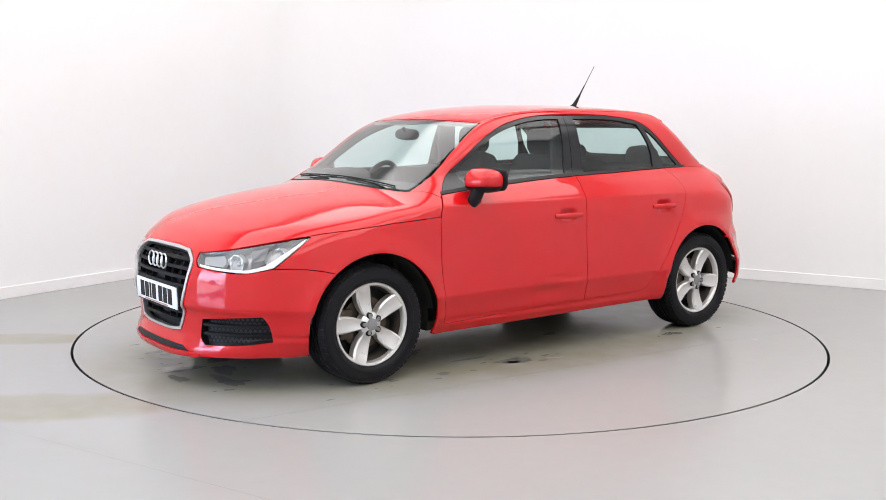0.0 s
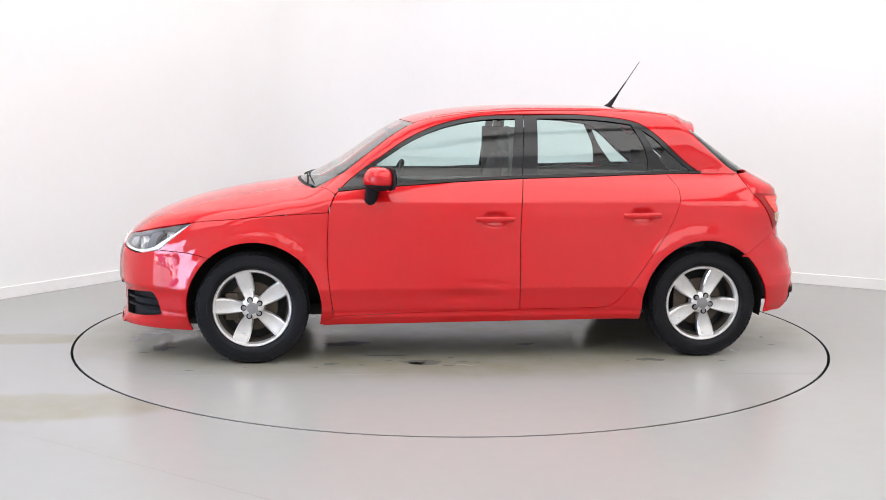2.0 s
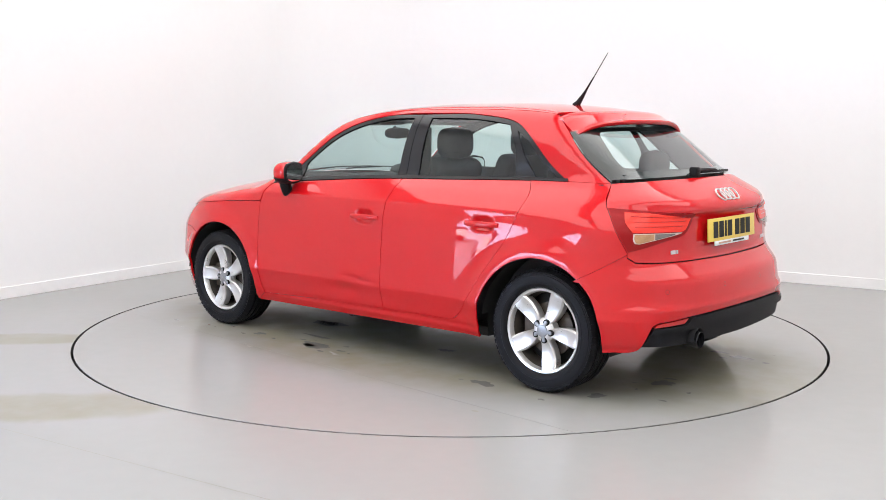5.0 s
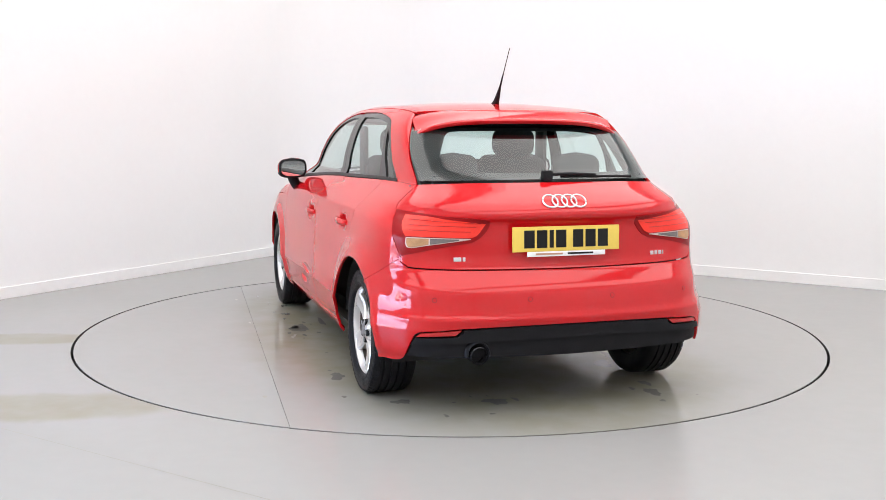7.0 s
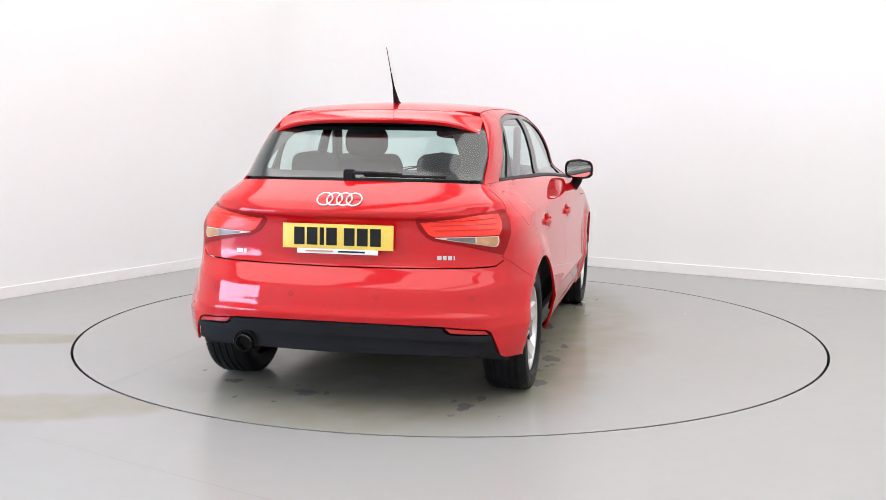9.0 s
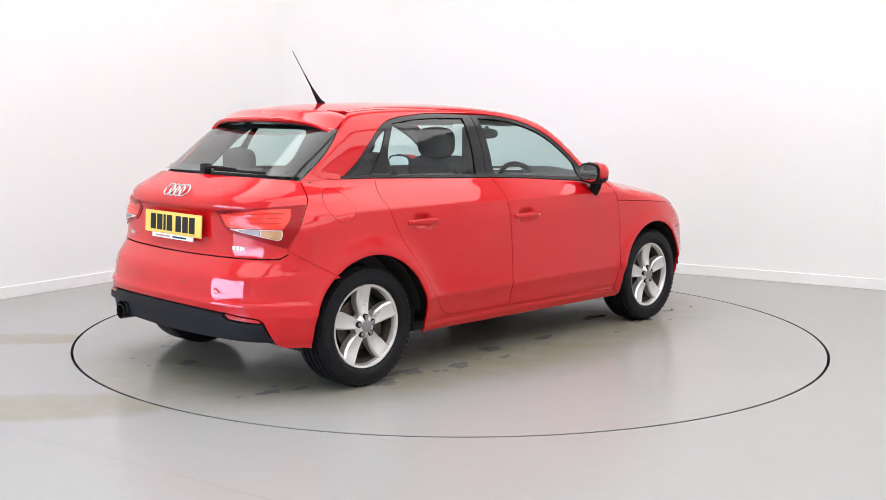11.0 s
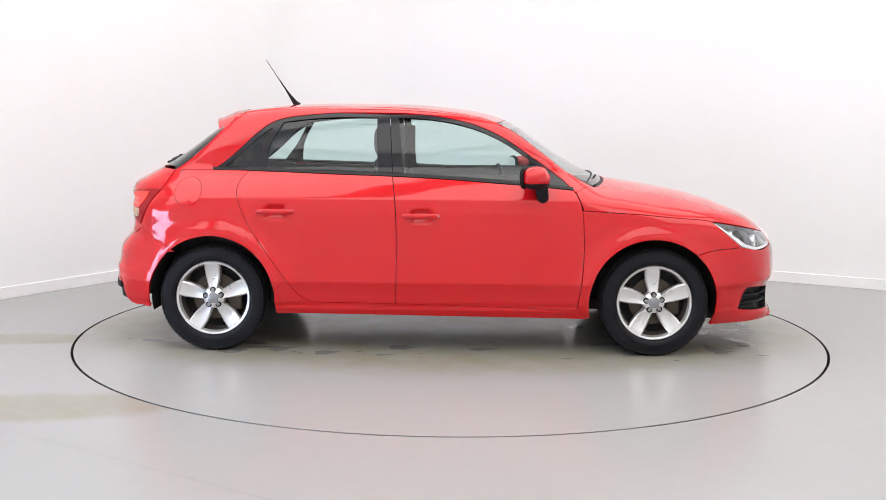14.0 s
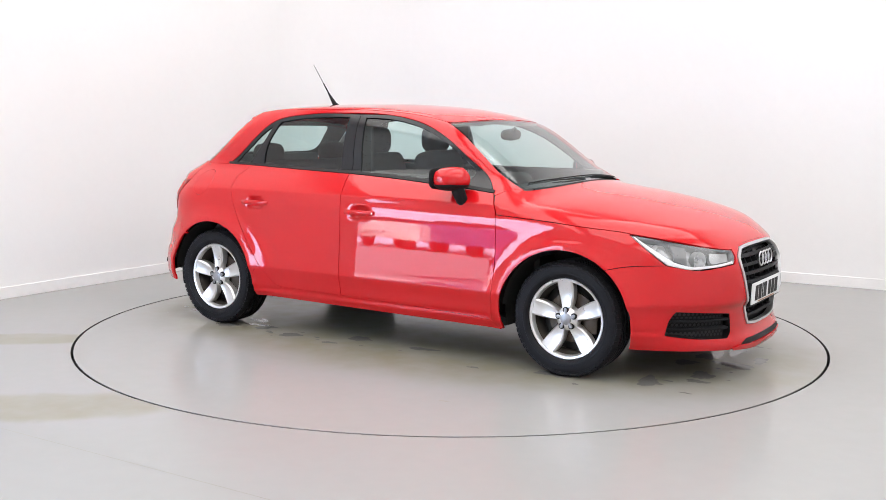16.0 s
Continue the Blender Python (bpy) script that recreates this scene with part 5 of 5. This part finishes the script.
for s in (1, -1):
    def flipped(b):
        bmesh.ops.remove_doubles(b, verts=b.verts[:], dist=1e-5)
        for v in b.verts:
            v.co = (0.575 + (v.co.x - 0.555) * 0.76, 0.832 + (v.co.y - 0.845) * 0.86, v.co.z - 0.010)
        if s < 0:
            bmesh.ops.scale(b, vec=(1, -1, 1), verts=b.verts[:])
            bmesh.ops.reverse_faces(b, faces=b.faces[:])
        return b
    def sweep(b):
        # the housing tapers forward and leans back outward
        for v in b.verts:
            f = (v.co.x - 0.56) / 0.09
            if f > 0:
                v.co.z = 1.005 + (v.co.z - 1.005) * (1 - 0.28 * f * f)
                v.co.y = 0.845 + (v.co.y - 0.845) * (1 - 0.15 * f * f)
            v.co.x -= (v.co.y - 0.845) * 0.30
            v.co.z += (v.co.y - 0.845) * -0.04
            v.co.z -= max(0, v.co.x - 0.60) * 0.25
    bm = bmesh.new()
    shell(bm, (0.555, 0.845, 1.010), (0.092, 0.105, 0.062), 2.5, 14, 28, -0.55, 1.0)
    sweep(bm)
    mirror = place(part("door_mirror", flipped(bm), PAINT, car, "red door mirror on a black foot"))
    bm = bmesh.new()
    shell(bm, (0.555, 0.845, 1.008), (0.096, 0.109, 0.065), 2.5, 8, 28, -0.97, -0.42)
    sweep(bm)
    part("mirror_base", flipped(bm), PLASTIC, mirror, "black lower shell")
    bm = bmesh.new()
    pts = [(0.605, 0.775, 0.872), (0.602, 0.800, 0.895), (0.595, 0.822, 0.930), (0.588, 0.835, 0.970)]
    tube(bm, pts, 0.033, 12, 0.040)
    bmesh.ops.scale(bm, vec=(1.25, 1, 1), verts=bm.verts[:], space=Matrix.Translation((-0.595, 0, 0)))
    part("mirror_foot", flipped(bm), PLASTIC, mirror)
    bm = bmesh.new()
    ring = [bm.verts.new((0.4545, 0.845 + 0.092 * math.copysign(abs(math.cos(a)) ** 0.7, math.cos(a)), 1.008 + 0.050 * math.copysign(abs(math.sin(a)) ** 0.7, math.sin(a)))) for a in np.linspace(0, 2 * math.pi, 28, endpoint=False)]
    bm.faces.new(ring)
    for v in bm.verts:
        v.co.x -= (v.co.y - 0.845) * 0.30
    part("mirror_glass", flipped(bm), MIRROR, mirror, "mirror glass")
    bm = bmesh.new()
    shell(bm, (0.470, 0.845, 1.008), (0.014, 0.108, 0.066), 3.0, 10, 28)
    for v in bm.verts:
        v.co.x -= (v.co.y - 0.845) * 0.30
    part("mirror_rim", flipped(bm), PLASTIC, mirror)

# roof spoiler
def spoiler_strip(offsets):
    bm = bmesh.new()
    rows = []
    for k in range(41):
        y = -0.525 + 1.050 * k / 40
        e = abs(y) / 0.525
        tip = -1.332 + 0.085 * e ** 2.2
        tipz = 1.314 - 0.018 * e ** 2 - 0.048 * e ** 6
        root = -1.148 + 0.045 * e ** 2
        rootz = float(top_line(root) - crown(root) * y * y) + 0.002 - 0.030 * e ** 6
        prof = {"top": [(root, rootz), (root - 0.05, rootz - 0.004), ((root + tip) / 2, (rootz + tipz) / 2 + 0.008), (tip + 0.03, tipz + 0.007), (tip + 0.006, tipz + 0.003), (tip, tipz - 0.004), (tip + 0.004, tipz - 0.014), (tip + 0.014, tipz - 0.020)],
                "low": [(tip + 0.014, tipz - 0.020), (tip + 0.07, tipz - 0.034), (root - 0.10, rootz - 0.078), (root - 0.065, rootz - 0.105)]}[offsets]
        rows.append([bm.verts.new((x, y, z)) for x, z in prof])
        if offsets == "top" and k in (0, 40):
            bm.faces.new(rows[-1] + [bm.verts.new((x, y, z)) for x, z in ((tip + 0.05, tipz - 0.035), (root - 0.10, rootz - 0.085), (root - 0.05, rootz - 0.095), (root, rootz - 0.05))])
    for p, q in zip(rows, rows[1:]):
        for i in range(len(p) - 1):
            bm.faces.new((p[i], p[i + 1], q[i + 1], q[i]))
    bmesh.ops.recalc_face_normals(bm, faces=bm.faces[:])
    return bm


spoiler = place(part("roof_spoiler", spoiler_strip("top"), PAINT, car, "red roof spoiler with a black underside"))
part("spoiler_underside", spoiler_strip("low"), GLOSS_BLACK, spoiler, "black underside")

# aerial, wipers
bm = bmesh.new()
tube(bm, [(-0.873, -0.008, 1.390), (-0.893, -0.008, 1.408), (-0.920, -0.008, 1.445), (-0.948, -0.008, 1.485)], 0.021, 16, 0.005)
aerial = place(part("aerial", bm, PLASTIC, car, "black roof aerial raked backward"))
bm = bmesh.new()
tube(bm, [(-0.933, -0.008, 1.465), (-0.963, -0.008, 1.508), (-0.988, -0.008, 1.545)], 0.0058, 10, 0.0036)
part("aerial_coil", bm, PLASTIC, aerial)
bm = bmesh.new()
tube(bm, [(-0.987, -0.008, 1.543), (-1.073, -0.008, 1.672)], 0.0026, 8, 0.0020)
part("aerial_tip", bm, GLOSS_BLACK, aerial)


def wiper(points, blade, name, label, thick=0.010):
    bm = bmesh.new()
    tube(bm, points, thick, 8, thick * 0.6)
    arm = place(part(name, bm, PLASTIC, car, label))
    bm = bmesh.new()
    tube(bm, blade, thick * 0.7, 6)
    part("wiper_blade", bm, PLASTIC, arm)


def over_top(x, y, up):
    p = meet(np.array([(x, y, 0.5)]), np.array([(0.0, 0.0, 1.0)]))[0]
    return (p[0], p[1], p[2] + up)


wiper([over_top(0.952, 0.46, 0.000), over_top(0.955, 0.38, 0.006), over_top(0.962, 0.25, 0.008), over_top(0.962, 0.10, 0.009)], [over_top(0.955 - 0.13 * y * y, y, 0.007) for y in (0.52, 0.4, 0.3, 0.2, 0.1, 0.0, -0.08)], "wiper_arm", "black windscreen wiper", 0.0055)
wiper([over_top(0.985, -0.05, 0.000), over_top(0.978, -0.12, 0.006), over_top(0.962, -0.24, 0.008), over_top(0.938, -0.35, 0.009)], [over_top(x, y, 0.007) for x, y in ((0.955, 0.0), (0.945, -0.2), (0.915, -0.40), (0.885, -0.55))], "wiper_arm", "black windscreen wiper", 0.0055)
cowl = whole([on_top((1.045, 0.001), (1.035, 0.22), (1.0, 0.42), (0.955, 0.55)), on_top((0.955, 0.55), (0.920, 0.55)), on_top((0.920, 0.55), (0.955, 0.42), (0.99, 0.20), (0.995, 0.001))])
place(panel("cowl", cowl, RINGS, PLASTIC, car, "black plastic scuttle below the windscreen", gap=0, out=-0.006))


def behind(y, z, up):
    p = REAR.lift(np.array([(y, z)]))[0]
    return (p[0] - up, p[1], p[2] + up * 0.4)


wiper([behind(0.015, 1.042, 0.0), behind(0.01, 1.052, 0.032), behind(-0.10, 1.055, 0.030), behind(-0.24, 1.052, 0.022)], [behind(y, 1.050 - 0.01 * abs(y), 0.012) for y in (-0.06, -0.2, -0.33, -0.44)], "rear_wiper_arm", "black rear wiper")
bm = bmesh.new()
box(bm, -0.022, 0.022, -0.024, 0.024, -0.026, 0.026, 0.01)
p = behind(0.012, 1.05, 0.016)
bmesh.ops.translate(bm, vec=p, verts=bm.verts[:])
place(part("wiper_hub", bm, PLASTIC, car))
# dark printed band round the rear glass and windscreen
band = whole([on_rear((0.001, 1.282), (0.30, 1.282), (0.455, 1.277)), on_side(*C_EDGE[1:]), on_rear((0.585, 1.034), (0.40, 1.038), (0.001, 1.042))])
hole = whole([on_rear((0.001, 1.258), (0.30, 1.256), (0.38, 1.250), (0.412, 1.225)), on_rear((0.412, 1.225), (0.475, 1.12), (0.465, 1.085), (0.43, 1.078)), on_rear((0.43, 1.078), (0.2, 1.076), (0.001, 1.076))])
place(panel("glass_band", band, REAR, INK, car, "black printed border of the rear glass", gap=0.004, out=-0.004, lip=0, holes=[hole]))

# ---- cabin ----
place(panel("headliner", [roof[0] * 1.0, roof[1]], RINGS, LINER, car, "pale headliner", gap=0.0, out=-0.030, lip=0))
for s in (1, -1):
    place(panel("pillar_trim", side_frame, RINGS, PILLAR, car, "grey pillar trim", gap=-0.008, out=-0.020, lip=0, side=s))
    bm = bmesh.new()
    box(bm, -1.30, 0.80, 0.580, 0.635, 0.25, 1.000, 0.02)
    box(bm, -1.48, -1.20, 0.525, 0.575, 0.30, 1.035, 0.02)
    box(bm, -0.02, 0.62, 0.54, 0.61, 0.62, 0.70, 0.02)
    box(bm, -0.30, -0.17, 0.535, 0.56, 0.93, 1.27, 0.01)
    if s < 0:
        bmesh.ops.scale(bm, vec=(1, -1, 1), verts=bm.verts[:])
        bmesh.ops.reverse_faces(bm, faces=bm.faces[:])
    place(part("door_card", bm, TRIM, car, "dark grey door lining"))
bm = bmesh.new()
prof = [(0.98, 0.60), (0.98, 0.90), (0.90, 0.945), (0.70, 0.965), (0.58, 0.945), (0.54, 0.88), (0.56, 0.78), (0.62, 0.70), (0.66, 0.55)]
rows = [[bm.verts.new((x, y, z - 0.02 * (abs(y) / 0.6) ** 4)) for x, z in prof] for y in np.linspace(-0.60, 0.60, 17)]
for p, q in zip(rows, rows[1:]):
    for i in range(len(prof) - 1):
        bm.faces.new((p[i], p[i + 1], q[i + 1], q[i]))
bmesh.ops.recalc_face_normals(bm, faces=bm.faces[:])
place(part("dashboard", bm, TRIM, car, "dark grey dashboard"))
bm = bmesh.new()
shell(bm, (0.66, -0.36, 0.965), (0.10, 0.17, 0.055), 2.5, 10, 20, -0.6, 1.0)
place(part("instrument_hood", bm, TRIM, car))
bm = bmesh.new()
box(bm, -1.35, 0.60, -0.10, 0.10, 0.30, 0.56, 0.03)
place(part("centre_console", bm, TRIM, car))
bm = bmesh.new()
box(bm, -1.60, -1.14, -0.55, 0.55, 0.89, 0.912, 0.008)
for s in (1, -1):
    box(bm, -1.46, -1.00, s * 0.605 - 0.02, s * 0.605 + 0.02, 0.80, 1.012, 0.01)
box(bm, -1.515, -1.49, -0.53, 0.53, 0.88, 1.058, 0.006)
place(part("parcel_shelf", bm, TRIM, car, "dark parcel shelf"))
# steering wheel, right-hand drive
bm = bmesh.new()
pts = [(0, 0.178 * math.cos(a), 0.178 * math.sin(a)) for a in np.linspace(0, 2 * math.pi, 40, endpoint=False)]
tube(bm, pts, 0.016, 10, closed=True)
tube(bm, [(0, -0.17, 0), (0.01, 0, 0.0), (0, 0.17, 0)], 0.016, 8)
tube(bm, [(0.01, 0, 0), (0, 0, -0.17)], 0.016, 8)
lathe(bm, [(0.0005, -0.025), (0.05, -0.02), (0.06, 0.01), (0.05, 0.05), (0.03, 0.16)], 24, "X")
bmesh.ops.transform(bm, matrix=Matrix.Translation((0.44, -0.36, 0.875)) @ Matrix.Rotation(radians(-22), 4, "Y"), verts=bm.verts[:])
place(part("steering_wheel", bm, PLASTIC, car, "black steering wheel"))
bm = bmesh.new()
shell(bm, (0.47, -0.01, 1.222), (0.018, 0.115, 0.036), 2.6, 10, 28)
tube(bm, [(0.475, -0.01, 1.235), (0.50, -0.01, 1.262)], 0.012, 8)
place(part("rear_view_mirror", bm, TRIM, car, "interior mirror"))
bm = bmesh.new()
box(bm, 0.17, 0.31, -0.50, -0.18, 1.290, 1.304, 0.006, m=Matrix.Rotation(radians(3), 4, "Y"))
box(bm, 0.17, 0.31, 0.18, 0.50, 1.290, 1.304, 0.006, m=Matrix.Rotation(radians(3), 4, "Y"))
place(part("sun_visor", bm, LINER, car))


def cushion(bm, sx, sy, sz, m, bevel=0.05):
    vs = box(bm, -sx / 2, sx / 2, -sy / 2, sy / 2, -sz / 2, sz / 2, bevel, seg=4)
    bmesh.ops.transform(bm, matrix=m, verts=vs)


def seat(x, y, head):
    bm = bmesh.new()
    cushion(bm, 0.52, 0.50, 0.16, Matrix.Translation((x + 0.22, y, 0.50)) @ Matrix.Rotation(radians(-8), 4, "Y"))
    base = place(part("front_seat", bm, FABRIC, car, "dark fabric front seat"))
    bm = bmesh.new()
    cushion(bm, 0.15, 0.48, 0.62, Matrix.Translation((x - 0.10, y, 0.80)) @ Matrix.Rotation(radians(-16), 4, "Y"), 0.06)
    for v in bm.verts:
        f = max(0, (v.co.z - 0.80) / 0.3)
        v.co.y = y + (v.co.y - y) * (1 - 0.22 * f * f)
    part("backrest", bm, FABRIC, base)
    bm = bmesh.new()
    shell(bm, (head, y, 1.180), (0.058, 0.128, 0.092), 3.0, 14, 28)
    part("headrest", bm, FABRIC, base)
    for d in (-0.05, 0.05):
        bm = bmesh.new()
        tube(bm, [(head, y + d, 1.03), (head - 0.01, y + d, 1.13)], 0.006, 8)
        part("headrest_post", bm, CHROME, base)


seat(-0.11, 0.34, -0.305)
seat(-0.11, -0.34, -0.305)
bm = bmesh.new()
cushion(bm, 0.50, 1.16, 0.16, Matrix.Translation((-0.86, 0, 0.52)) @ Matrix.Rotation(radians(-6), 4, "Y"))
bench = place(part("rear_bench", bm, FABRIC, car, "dark fabric rear bench"))
bm = bmesh.new()
cushion(bm, 0.15, 1.16, 0.54, Matrix.Translation((-1.13, 0, 0.76)) @ Matrix.Rotation(radians(-14), 4, "Y"))
part("backrest", bm, FABRIC, bench)
for y in (0.33, -0.33):
    bm = bmesh.new()
    shell(bm, (-1.195, y, 1.070), (0.050, 0.128, 0.082), 2.8, 12, 24)
    part("headrest", bm, FABRIC, bench)


def motions():
    rows = [(t, pose(0, 0, 0, 0, 0, a)) for t, a in TURN]
    walk(car, rows)
    walk(turntable, rows)


motions()
